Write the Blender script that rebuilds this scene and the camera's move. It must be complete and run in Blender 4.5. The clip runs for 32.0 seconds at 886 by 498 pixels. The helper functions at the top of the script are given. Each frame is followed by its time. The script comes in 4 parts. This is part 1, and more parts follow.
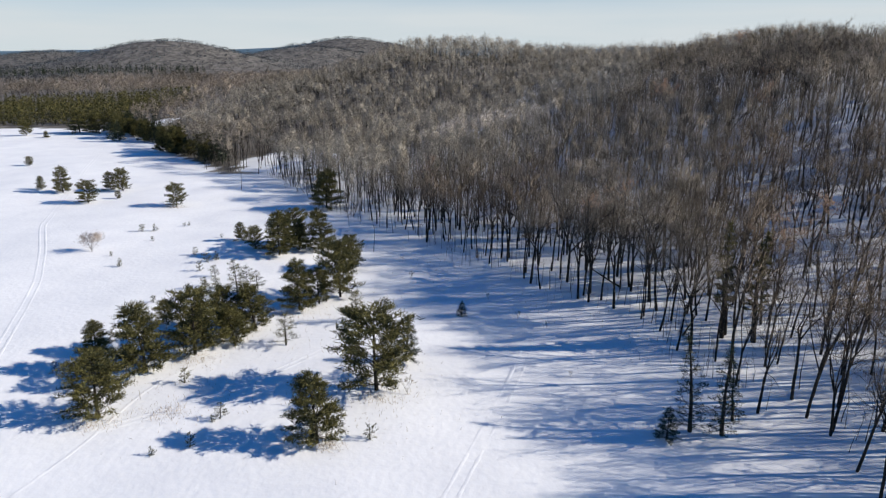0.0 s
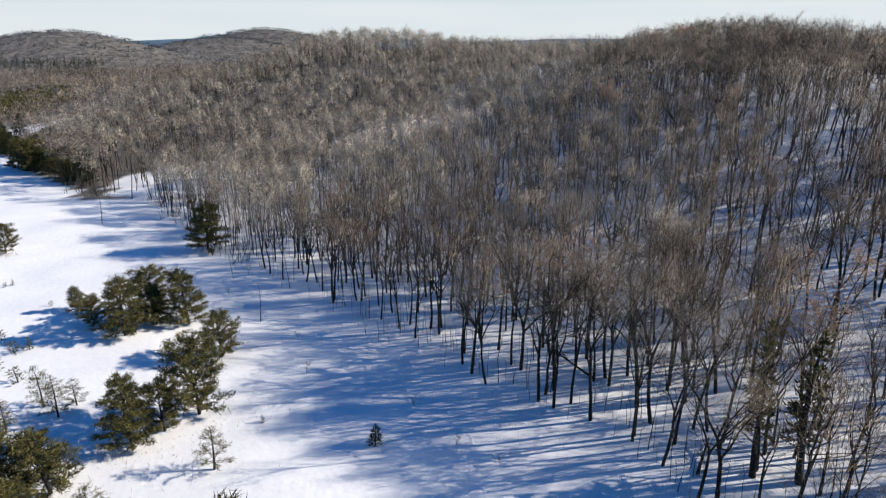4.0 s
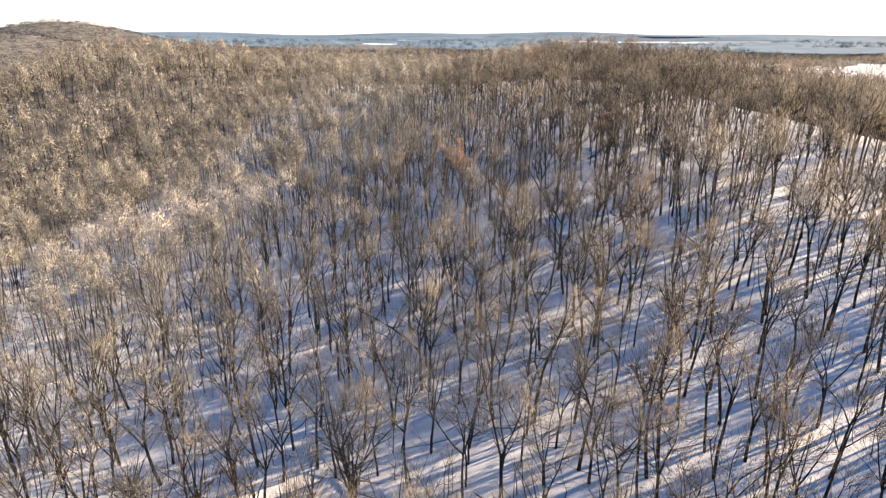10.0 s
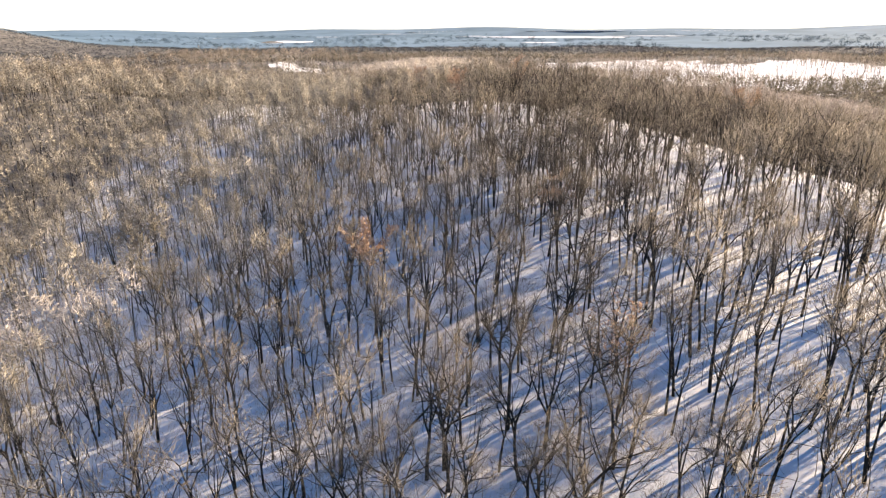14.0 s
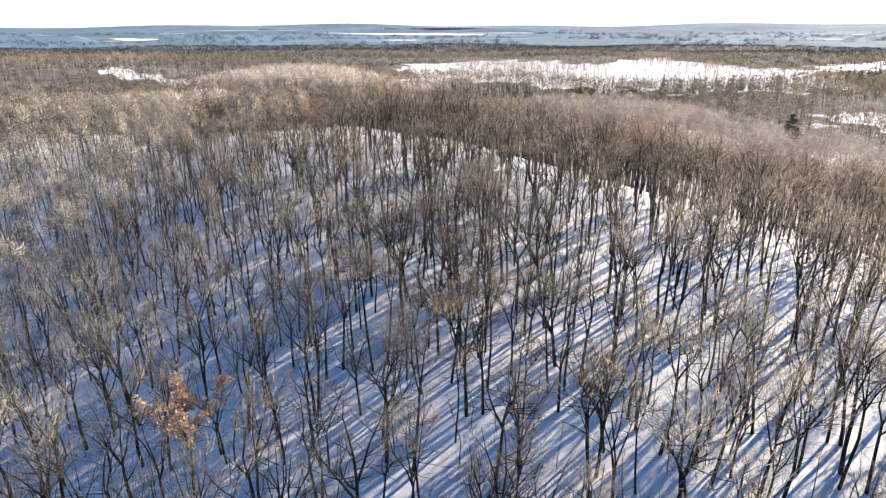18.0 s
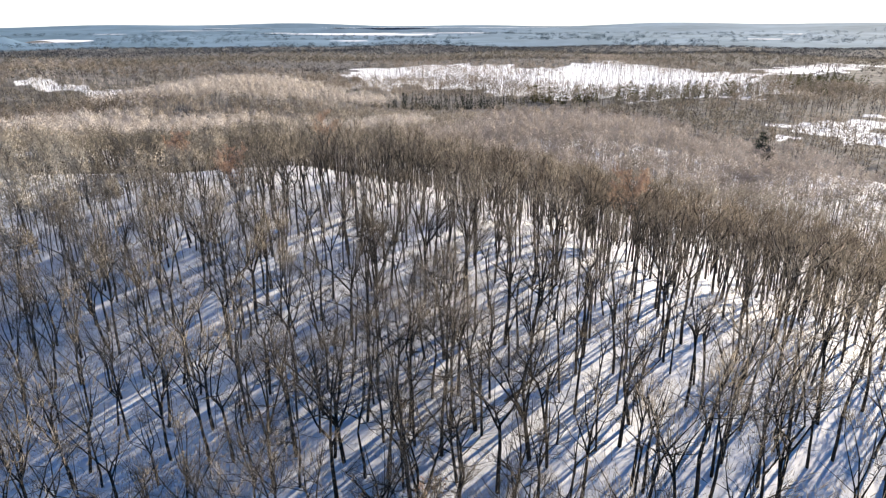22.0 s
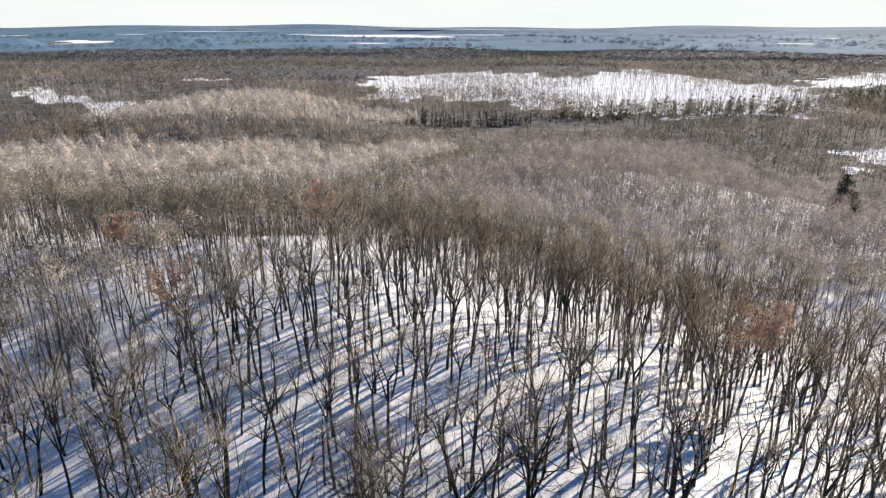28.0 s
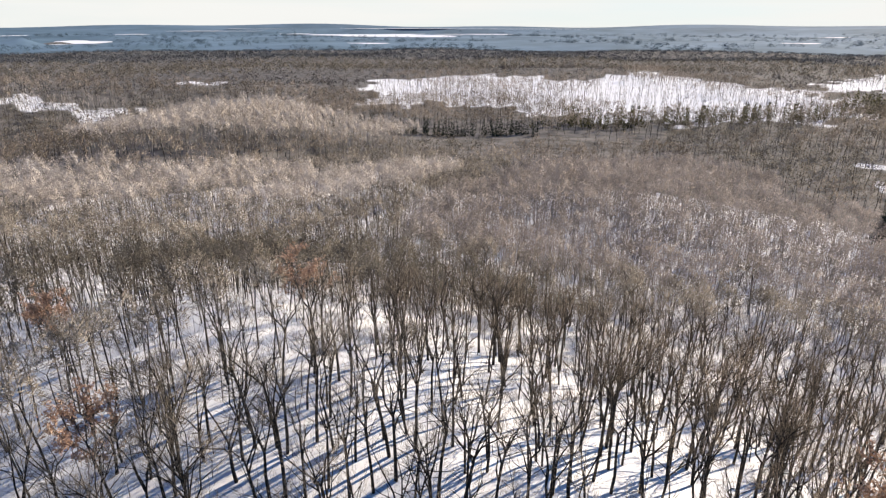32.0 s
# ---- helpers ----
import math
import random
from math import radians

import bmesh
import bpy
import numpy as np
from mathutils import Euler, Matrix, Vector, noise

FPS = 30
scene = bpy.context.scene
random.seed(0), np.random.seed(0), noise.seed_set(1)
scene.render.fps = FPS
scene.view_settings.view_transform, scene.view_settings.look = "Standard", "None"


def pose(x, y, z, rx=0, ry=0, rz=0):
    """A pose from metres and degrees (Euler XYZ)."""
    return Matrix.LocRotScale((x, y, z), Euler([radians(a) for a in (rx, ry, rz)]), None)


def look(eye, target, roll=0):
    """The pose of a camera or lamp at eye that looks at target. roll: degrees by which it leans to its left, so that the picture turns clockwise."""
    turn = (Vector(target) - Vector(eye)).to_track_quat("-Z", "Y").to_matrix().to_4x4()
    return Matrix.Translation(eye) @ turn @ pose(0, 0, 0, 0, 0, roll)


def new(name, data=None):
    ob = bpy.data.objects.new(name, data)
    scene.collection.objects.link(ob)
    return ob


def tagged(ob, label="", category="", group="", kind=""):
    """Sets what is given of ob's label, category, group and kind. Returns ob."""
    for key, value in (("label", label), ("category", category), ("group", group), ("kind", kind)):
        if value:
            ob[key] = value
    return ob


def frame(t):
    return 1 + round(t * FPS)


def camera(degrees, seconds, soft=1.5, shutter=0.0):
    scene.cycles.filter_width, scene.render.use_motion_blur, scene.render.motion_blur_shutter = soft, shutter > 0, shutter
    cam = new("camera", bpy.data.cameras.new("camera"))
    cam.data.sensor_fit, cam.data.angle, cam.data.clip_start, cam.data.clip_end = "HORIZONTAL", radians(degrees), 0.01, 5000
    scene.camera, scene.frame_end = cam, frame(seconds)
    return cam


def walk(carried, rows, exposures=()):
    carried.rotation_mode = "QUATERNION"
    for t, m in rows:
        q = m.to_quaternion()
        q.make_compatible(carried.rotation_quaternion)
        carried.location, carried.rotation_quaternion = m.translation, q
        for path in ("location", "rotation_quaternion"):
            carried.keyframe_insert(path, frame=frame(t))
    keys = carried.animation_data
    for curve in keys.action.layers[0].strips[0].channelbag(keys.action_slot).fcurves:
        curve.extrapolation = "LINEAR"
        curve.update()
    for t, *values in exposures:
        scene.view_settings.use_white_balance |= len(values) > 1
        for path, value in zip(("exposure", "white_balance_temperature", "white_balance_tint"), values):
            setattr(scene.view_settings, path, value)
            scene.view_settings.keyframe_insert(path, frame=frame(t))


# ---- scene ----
cam = camera(71.7, 32.0, soft=1.25)
# seconds, eye, heading to the right of north, pitch and roll in degrees
PATH = [
    (0, -1.80, -2.88, 39.41, 1.06, -17.78, -0.23),
    (0.5, -1.64, 0.09, 39.62, 0.50, -17.80, -0.15),
    (1, -1.53, 3.26, 39.88, 0.01, -17.67, -0.14),
    (1.5, -1.40, 6.74, 40.11, -0.46, -17.48, -0.13),
    (2, -1.16, 10.65, 40.31, -0.91, -17.31, -0.13),
    (2.5, -0.86, 14.86, 40.52, -1.38, -17.36, -0.18),
    (3, -0.55, 19.24, 40.65, -2.13, -17.82, -0.18),
    (3.5, -0.03, 23.85, 40.79, -3.88, -18.31, -0.22),
    (5.5, 6.71, 46.61, 41.82, -10.44, -18.86, 0.13),
    (6, 8.03, 51.58, 42.79, -12.18, -18.90, 0.17),
    (6.5, 9.42, 56.54, 43.82, -13.54, -19.00, 0.27),
    (7, 10.81, 61.61, 44.92, -14.81, -19.02, 0.33),
    (7.5, 12.33, 66.52, 46.02, -15.94, -19.09, 0.35),
    (8, 14.03, 71.28, 47.10, -16.93, -19.19, 0.31),
    (8.5, 15.60, 75.89, 48.12, -18.03, -19.27, 0.34),
    (9, 17.13, 80.22, 48.94, -18.94, -19.32, 0.38),
    (9.5, 18.85, 84.41, 49.68, -19.74, -19.24, 0.37),
    (10, 20.74, 88.56, 50.39, -20.24, -19.17, 0.16),
    (10.5, 22.90, 92.74, 51.06, -21.12, -19.09, 0.02),
    (11, 25.07, 96.83, 51.77, -22.00, -19.01, -0.10),
    (11.5, 27.19, 100.70, 52.56, -22.87, -19.00, -0.22),
    (12, 29.22, 104.38, 53.44, -23.75, -19.01, -0.30),
    (12.5, 31.13, 107.92, 54.41, -24.61, -19.13, -0.36),
    (13, 32.87, 111.53, 55.40, -25.45, -19.29, -0.37),
    (13.5, 34.59, 115.25, 56.36, -26.35, -19.45, -0.39),
    (15.5, 43.32, 131.66, 59.88, -30.79, -19.93, 0.10),
    (16, 45.24, 134.78, 60.41, -32.74, -19.94, 0.00),
    (16.5, 47.11, 137.78, 60.97, -34.63, -19.95, -0.06),
    (17, 49.01, 140.55, 61.53, -36.39, -19.97, -0.10),
    (17.5, 51.01, 143.26, 62.16, -38.00, -20.00, -0.13),
    (18, 53.17, 146.02, 62.83, -39.50, -19.99, -0.09),
    (18.5, 55.40, 148.69, 63.48, -40.60, -20.02, -0.11),
    (19, 57.71, 151.35, 64.18, -41.65, -20.01, -0.10),
    (19.5, 59.99, 153.97, 64.81, -42.39, -20.03, -0.09),
    (20, 62.34, 156.66, 65.48, -42.94, -20.02, -0.10),
    (20.5, 64.71, 159.27, 66.19, -43.45, -20.02, -0.04),
    (21, 67.10, 161.87, 66.91, -43.75, -20.04, -0.07),
    (21.5, 69.47, 164.48, 67.69, -43.81, -20.06, -0.12),
    (22, 71.80, 166.94, 68.50, -43.86, -20.09, -0.13),
    (22.5, 74.17, 169.47, 69.33, -43.85, -20.08, -0.14),
    (23, 76.54, 172.09, 70.10, -43.66, -20.04, -0.13),
    (23.5, 78.86, 174.80, 70.85, -43.45, -20.03, -0.08),
    (24, 81.15, 177.56, 71.59, -43.26, -20.05, -0.07),
    (24.5, 83.43, 180.22, 72.24, -43.04, -20.05, -0.01),
    (25, 85.67, 182.92, 72.86, -42.88, -20.03, 0.01),
    (25.5, 87.88, 185.54, 73.43, -42.79, -20.06, 0.08),
    (26, 90.13, 188.13, 73.94, -42.66, -20.04, 0.10),
    (26.5, 92.38, 190.67, 74.35, -42.53, -20.03, 0.07),
    (28.5, 100.62, 201.30, 75.65, -42.11, -20.05, 0.20),
    (29, 102.54, 203.65, 76.16, -42.02, -20.08, 0.21),
    (29.5, 104.43, 205.91, 76.69, -41.94, -20.12, 0.21),
    (30, 106.23, 208.09, 77.17, -41.87, -20.15, 0.17),
    (30.5, 108.03, 210.29, 77.62, -41.81, -20.15, 0.12),
    (31, 109.87, 212.44, 78.07, -41.79, -20.12, 0.10),
    (31.5, 111.71, 214.62, 78.46, -41.81, -20.20, 0.12),
    (32, 113.68, 216.86, 78.91, -42.06, -20.14, 0.11),
]
EXPOSURES = [(0.0, 0.3, 6800, 9), (3.0, 0.36, 6850, 9), (6.0, 1.08, 7500, 13), (9.0, 1.5, 9300, 16), (13.0, 1.54, 9300, 16), (16.0, 1.52, 8350, 13), (20.0, 1.28, 7750, 11), (26.0, 0.88, 7350, 10), (32.0, 0.7, 7550, 13)]
walk(cam, [(t, pose(x, y, z, 90 + pitch, 0, yaw) @ pose(0, 0, 0, 0, 0, roll)) for t, x, y, z, yaw, pitch, roll in PATH], EXPOSURES)

# ---- light ----
SUN_AZ, SUN_EL = 91.0, 27.0          # degrees from north to the east, and above the horizon
world = bpy.data.worlds.new("winter_sky")
scene.world = world
world.use_nodes = True
wn = world.node_tree
wn.nodes.clear()
sky = wn.nodes.new("ShaderNodeTexSky")
sky.sky_type, sky.sun_disc = "NISHITA", False
sky.sun_elevation, sky.sun_rotation = radians(SUN_EL), radians(SUN_AZ)
sky.air_density, sky.dust_density, sky.ozone_density, sky.altitude = 1.0, 0.1, 2.0, 300
# thin bright cloud towards the horizon, streaked, over the blue
coord, split = wn.nodes.new("ShaderNodeTexCoord"), wn.nodes.new("ShaderNodeSeparateXYZ")
band = wn.nodes.new("ShaderNodeMapRange")
for key, value in zip(("From Min", "From Max", "To Min", "To Max"), (0.05, 0.165, 0.98, 0.0)):
    band.inputs[key].default_value = value
stretch = wn.nodes.new("ShaderNodeMapping")
stretch.inputs["Scale"].default_value = (1.5, 1.5, 14.0)
streak = wn.nodes.new("ShaderNodeTexNoise")
streak.inputs["Scale"].default_value, streak.inputs["Detail"].default_value = 2.2, 4.0
veil = wn.nodes.new("ShaderNodeMath")
veil.operation, veil.use_clamp = "MULTIPLY_ADD", True
veil.inputs[1].default_value = 0.3
less = wn.nodes.new("ShaderNodeMath")
less.operation = "SUBTRACT"
less.inputs[1].default_value = 0.16
blend = wn.nodes.new("ShaderNodeMixRGB")
blend.inputs[2].default_value = (8.1, 9.0, 9.8, 1)
deep = wn.nodes.new("ShaderNodeMixRGB")          # the deep blue of a dry winter sky
deep.blend_type = "MULTIPLY"
deep.inputs[0].default_value, deep.inputs[2].default_value = 1.0, (0.14, 0.77, 1.46, 1)
bg = wn.nodes.new("ShaderNodeBackground")
bg.inputs["Strength"].default_value = 0.064
wo = wn.nodes.new("ShaderNodeOutputWorld")
for a_, b_ in ((coord.outputs["Generated"], split.inputs[0]), (split.outputs["Z"], band.inputs["Value"]), (coord.outputs["Generated"], stretch.inputs["Vector"]),
               (stretch.outputs[0], streak.inputs["Vector"]), (streak.outputs[0], veil.inputs[0]), (band.outputs[0], less.inputs[0]), (less.outputs[0], veil.inputs[2]),
               (veil.outputs[0], blend.inputs[0]), (sky.outputs[0], deep.inputs[1]), (deep.outputs[0], blend.inputs[1]), (blend.outputs[0], bg.inputs["Color"]), (bg.outputs[0], wo.inputs["Surface"])):
    wn.links.new(a_, b_)
sun = new("sun", bpy.data.lights.new("sun", "SUN"))
sun.data.energy, sun.data.angle, sun.data.color = 5.0, radians(0.55), (1.0, 0.94, 0.855)
az, el = radians(SUN_AZ), radians(SUN_EL)
SUN_WAY = Vector((math.sin(az) * math.cos(el), math.cos(az) * math.cos(el), math.sin(el)))
sun.matrix_world = look(SUN_WAY * 300, (0, 0, 0))


# ---- materials ----
def material(name, dark, light, scale=1.0, rough=0.85, fine=18.0, bump=0.0, island=0.0, gloss=0.3, thin=0.0):
    """Two-scale noise between a dark and a light base colour, in metres of the world, and a fine bump."""
    m = bpy.data.materials.new(name)
    m.use_nodes = True
    nt = m.node_tree
    b = nt.nodes["Principled BSDF"]
    geo = nt.nodes.new("ShaderNodeNewGeometry")
    big, small = nt.nodes.new("ShaderNodeTexNoise"), nt.nodes.new("ShaderNodeTexNoise")
    big.inputs["Scale"].default_value, small.inputs["Scale"].default_value = scale, fine
    big.inputs["Detail"].default_value, small.inputs["Detail"].default_value = 3.0, 2.0
    add = nt.nodes.new("ShaderNodeMath")
    add.operation = "MULTIPLY_ADD"
    add.inputs[1].default_value = 0.4
    add2 = nt.nodes.new("ShaderNodeMath")
    add2.operation = "MULTIPLY_ADD"
    add2.inputs[1].default_value, add2.inputs[2].default_value = island, -0.2 - 0.5 * island
    ramp = nt.nodes.new("ShaderNodeValToRGB")
    ramp.color_ramp.elements[0].color, ramp.color_ramp.elements[1].color = (*dark, 1), (*light, 1)
    ramp.color_ramp.elements[0].position, ramp.color_ramp.elements[1].position = (0.36, 0.66) if island else (0.3, 0.72)
    for n in (big, small):
        nt.links.new(geo.outputs["Position"], n.inputs["Vector"])
    nt.links.new(small.outputs[0], add.inputs[0])
    nt.links.new(big.outputs[0], add.inputs[2])
    nt.links.new(geo.outputs["Random Per Island"], add2.inputs[0])
    plus = nt.nodes.new("ShaderNodeMath")
    nt.links.new(add.outputs[0], plus.inputs[0])
    nt.links.new(add2.outputs[0], plus.inputs[1])
    nt.links.new(plus.outputs[0], ramp.inputs[0])
    nt.links.new(ramp.outputs[0], b.inputs["Base Color"])
    b.inputs["Roughness"].default_value = rough
    b.inputs["Specular IOR Level"].default_value = gloss
    if thin:
        glow, mix = nt.nodes.new("ShaderNodeBsdfTranslucent"), nt.nodes.new("ShaderNodeMixShader")
        mix.inputs[0].default_value = thin
        nt.links.new(ramp.outputs[0], glow.inputs["Color"])
        nt.links.new(b.outputs[0], mix.inputs[1])
        nt.links.new(glow.outputs[0], mix.inputs[2])
        nt.links.new(mix.outputs[0], nt.nodes["Material Output"].inputs["Surface"])
    if bump:
        bp = nt.nodes.new("ShaderNodeBump")
        bp.inputs["Strength"].default_value, bp.inputs["Distance"].default_value = bump, 0.1
        nt.links.new(small.outputs[0], bp.inputs["Height"])
        nt.links.new(bp.outputs[0], b.inputs["Normal"])
    return m


SNOW = material("snow", (0.79, 0.80, 0.82), (0.885, 0.89, 0.895), scale=0.12, rough=0.6, fine=1.2, bump=0.5, gloss=0.2)
# haze is put into these two twig colours: greyer, then bluer farther off
HAZYWOOD = material("hazed_far_twigs", (0.075, 0.068, 0.064), (0.2, 0.178, 0.16), scale=0.008, rough=0.95, fine=0.05, island=0.08)
HAZY_HILLWOOD = material("hazed_hill_twigs", (0.052, 0.06, 0.068), (0.135, 0.145, 0.152), scale=0.008, rough=0.95, fine=0.05, island=0.08)
GREYWOOD = material("grey_twigs", (0.135, 0.11, 0.086), (0.385, 0.325, 0.265), scale=0.016, rough=0.9, fine=0.12, island=0.12, thin=0.28)
# dark twigs; shade behind the ridge and in hollows is put into this colour
DARK_SHADEWOOD = material("dark_shaded_twigs", (0.085, 0.075, 0.06), (0.265, 0.232, 0.186), scale=0.09, rough=0.9, fine=0.5, island=0.14, thin=0.25)
BARK = material("bark", (0.009, 0.0078, 0.0066), (0.036, 0.03, 0.025), scale=0.25, rough=0.95, fine=9.0)
PALE_BARK = material("pale_bark", (0.24, 0.215, 0.185), (0.5, 0.465, 0.41), scale=0.3, rough=0.9, fine=7.0)
LIMB = material("limb_bark", (0.011, 0.0095, 0.008), (0.042, 0.035, 0.029), scale=0.25, rough=0.95, fine=9.0)
GREYBROWN = material("grey_brown_twigs", (0.125, 0.109, 0.09), (0.405, 0.355, 0.298), scale=0.10, rough=0.9, fine=0.5, island=0.35, thin=0.25)
TWIG = material("twigs", (0.14, 0.12, 0.095), (0.455, 0.4, 0.328), scale=0.10, rough=0.9, fine=0.5, island=0.35, thin=0.28)
BROWN = material("brown_twigs", (0.09, 0.073, 0.056), (0.31, 0.255, 0.2), scale=0.10, rough=0.9, fine=0.5, island=0.14, thin=0.25)
ASH = material("ash_grey_twigs", (0.2, 0.178, 0.15), (0.56, 0.505, 0.435), scale=0.10, rough=0.9, fine=0.5, island=0.35, thin=0.28)
OLIVE = material("olive_twigs", (0.185, 0.167, 0.138), (0.49, 0.446, 0.375), scale=0.10, rough=0.9, fine=0.5, island=0.14, thin=0.28)
PALE = material("pale_twigs", (0.48, 0.425, 0.375), (0.74, 0.67, 0.605), scale=0.08, rough=0.9, fine=0.5, island=0.14, thin=0.28)
ROSY = material("rosy_twigs", (0.27, 0.234, 0.21), (0.51, 0.447, 0.403), scale=0.08, rough=0.9, fine=0.5, island=0.14, thin=0.28)
RUST = material("rust_leaves", (0.33, 0.2, 0.135), (0.6, 0.425, 0.31), scale=0.5, rough=0.85, fine=3.0, island=0.5, thin=0.28)
NEEDLE = material("needles", (0.026, 0.03, 0.011), (0.155, 0.138, 0.045), scale=0.5, rough=0.8, fine=2.5, island=0.5, thin=0.2)
FIR = material("dark_needles", (0.008, 0.016, 0.01), (0.036, 0.05, 0.023), scale=0.3, rough=0.8, fine=2.5, island=0.4)
GRASS = material("dry_grass", (0.20, 0.14, 0.08), (0.42, 0.31, 0.19), scale=0.4, rough=0.9, fine=3.0, island=0.4, thin=0.28)
FLAT_SNOW = material("lake_snow", (0.80, 0.82, 0.85), (0.87, 0.88, 0.90), scale=0.01, rough=0.7, fine=0.05)
# the far lowland's haze is painted in as a blue base colour
HAZY_DISTANCE = material("hazed_distant_woods", (0.062, 0.118, 0.16), (0.125, 0.205, 0.275), scale=0.0022, rough=1.0, fine=0.012)
HAZY_LOWLAND = material("hazed_lowland_twigs", (0.045, 0.08, 0.104), (0.1, 0.15, 0.19), scale=0.004, rough=1.0, fine=0.02, island=0.1)

GROUND = material("snowy_ground", (0.79, 0.80, 0.82), (0.885, 0.89, 0.895), scale=0.12, rough=0.92, fine=1.2, bump=0.5, gloss=0.08)
gt = GROUND.node_tree
cover, grain, where, cut, tone, over = (gt.nodes.new("ShaderNode" + kind) for kind in ("Attribute", "TexNoise", "NewGeometry", "Math", "ValToRGB", "MixRGB"))
cover.attribute_name = "brush"                    # how thickly brush and litter cover the snow
grain.inputs["Scale"].default_value, grain.inputs["Detail"].default_value = 0.11, 5.0
cut.operation, cut.use_clamp = "MULTIPLY_ADD", True
edge_ = gt.nodes.new("ShaderNodeMapRange")
for key, value in zip(("From Min", "From Max"), (0.75, 1.05)):
    edge_.inputs[key].default_value = value
tone.color_ramp.elements[0].color, tone.color_ramp.elements[1].color = (0.085, 0.08, 0.074, 1), (0.2, 0.186, 0.17, 1)
tone.color_ramp.elements[0].position, tone.color_ramp.elements[1].position = 0.35, 0.65
base_ = gt.nodes["Principled BSDF"].inputs["Base Color"]
snow_tone = base_.links[0].from_socket
cut.use_clamp = False
cut.inputs[1].default_value = 1.0
gt.links.new(where.outputs["Position"], grain.inputs["Vector"])
gt.links.new(cover.outputs["Fac"], cut.inputs[0])
gt.links.new(grain.outputs[0], cut.inputs[2])
gt.links.new(cut.outputs[0], edge_.inputs["Value"])
gt.links.new(edge_.outputs[0], over.inputs[0])
gt.links.new(grain.outputs[0], tone.inputs[0])
gt.links.new(snow_tone, over.inputs[1])
gt.links.new(tone.outputs[0], over.inputs[2])
gt.links.new(over.outputs[0], base_)

# ---- the lie of the land ----
CREST = [(-260, 540, 2), (-170, 490, 8), (-80, 445, 16), (-28, 430, 34), (20, 420, 34), (60, 405, 28.5), (95, 375, 28.5), (125, 338, 31), (146, 305, 34.8),
         (150, 268, 35.5), (152, 235, 33.2), (153, 206, 31), (155, 186, 29.5), (166, 150, 24), (190, 100, 18), (215, 40, 8), (240, -30, 3)]
# far hills: x, y, height, half-widths along and across, degrees
HILLS = [(-560, 1230, 52, 190, 110, 5), (-340, 1480, 44, 210, 120, 0), (-880, 1430, 36, 260, 150, 0), (-330, 2080, 72, 260, 150, 0), (160, 1900, 10, 260, 130, 0),
         (585, 2654, 40, 105, 100, 0), (300, 330, 11, 80, 60, 0), (255, 560, 15, 105, 50, 20), (150, 480, 7, 110, 60, 0), (880, 760, 13, 300, 150, -30),
         (950, 400, 9, 220, 130, -10), (330, 830, 16, 240, 70, 0), (90, 790, 17, 150, 70, 0), (-430, 2400, 66, 380, 220, 0)]
FIELD = [(28, 66), (27.5, 75), (23, 85), (14, 93.5), (8, 102.5), (-3, 113.5), (-8.5, 123), (-20, 136), (-34, 152.5), (-44, 170), (-51, 180), (-66, 203),
         (-80, 203), (-113, 243), (-142, 283), (-178, 322), (-232, 340), (-420, 365), (-420, -400), (40, -400), (37, -60), (34.5, 20), (34, 44), (31.5, 58)]


def inside(x, y, poly):
    x, y = np.asarray(x, float), np.asarray(y, float)
    odd = np.zeros(x.shape, bool)
    for (ax, ay), (bx, by) in zip(poly, poly[1:] + poly[:1]):
        odd ^= ((ay > y) != (by > y)) & (x < (bx - ax) * (y - ay) / (by - ay + 1e-9) + ax)
    return odd


def smooth(x):
    x = np.clip(x, 0, 1)
    return x * x * (3 - 2 * x)


def height(x, y):
    """The ground's height in metres."""
    x, y = np.asarray(x, float), np.asarray(y, float)
    best, top, side = np.full(x.shape, 1e9), np.zeros(x.shape), np.zeros(x.shape)
    for (ax, ay, az_), (bx, by, bz) in zip(CREST, CREST[1:]):
        dx, dy = bx - ax, by - ay
        f = np.clip(((x - ax) * dx + (y - ay) * dy) / (dx * dx + dy * dy), 0, 1)
        d = np.hypot(x - ax - f * dx, y - ay - f * dy)
        near = d < best
        best, top = np.where(near, d, best), np.where(near, az_ + f * (bz - az_), top)
        side = np.where(near, dx * (y - ay) - dy * (x - ax), side)
    east = side > 0
    floor = np.where(east, 6.0 * smooth(best / 200), 0.0)
    steep = top - floor
    west_z = top * (0.5 + 0.5 * np.cos(np.pi * np.clip(best / 200, 0, 1))) ** 1.3
    east_z = floor + np.maximum(steep, 0) * np.exp(-(best / 72) ** 1.5)
    z = np.where(east, east_z, west_z)
    for hx, hy, hz, a, b, turn in HILLS:
        c, s = math.cos(radians(turn)), math.sin(radians(turn))
        u, v = ((x - hx) * c + (y - hy) * s) / a, ((y - hy) * c - (x - hx) * s) / b
        z = z + hz * np.exp(-u * u - v * v)
    far = smooth((np.hypot(x - 60, y - 150) - 250) / 500)
    roll = np.sin(x * 0.011 + 1.3 * np.sin(y * 0.007)) + np.sin(y * 0.013 + 1.7 * np.sin(x * 0.006 + 2))
    z = z + far * 2.2 * roll
    lump = np.sin(x * 0.09 + 2 * np.sin(y * 0.05)) * np.sin(y * 0.08 + 1.5 * np.sin(x * 0.043))
    return z + 0.35 * lump


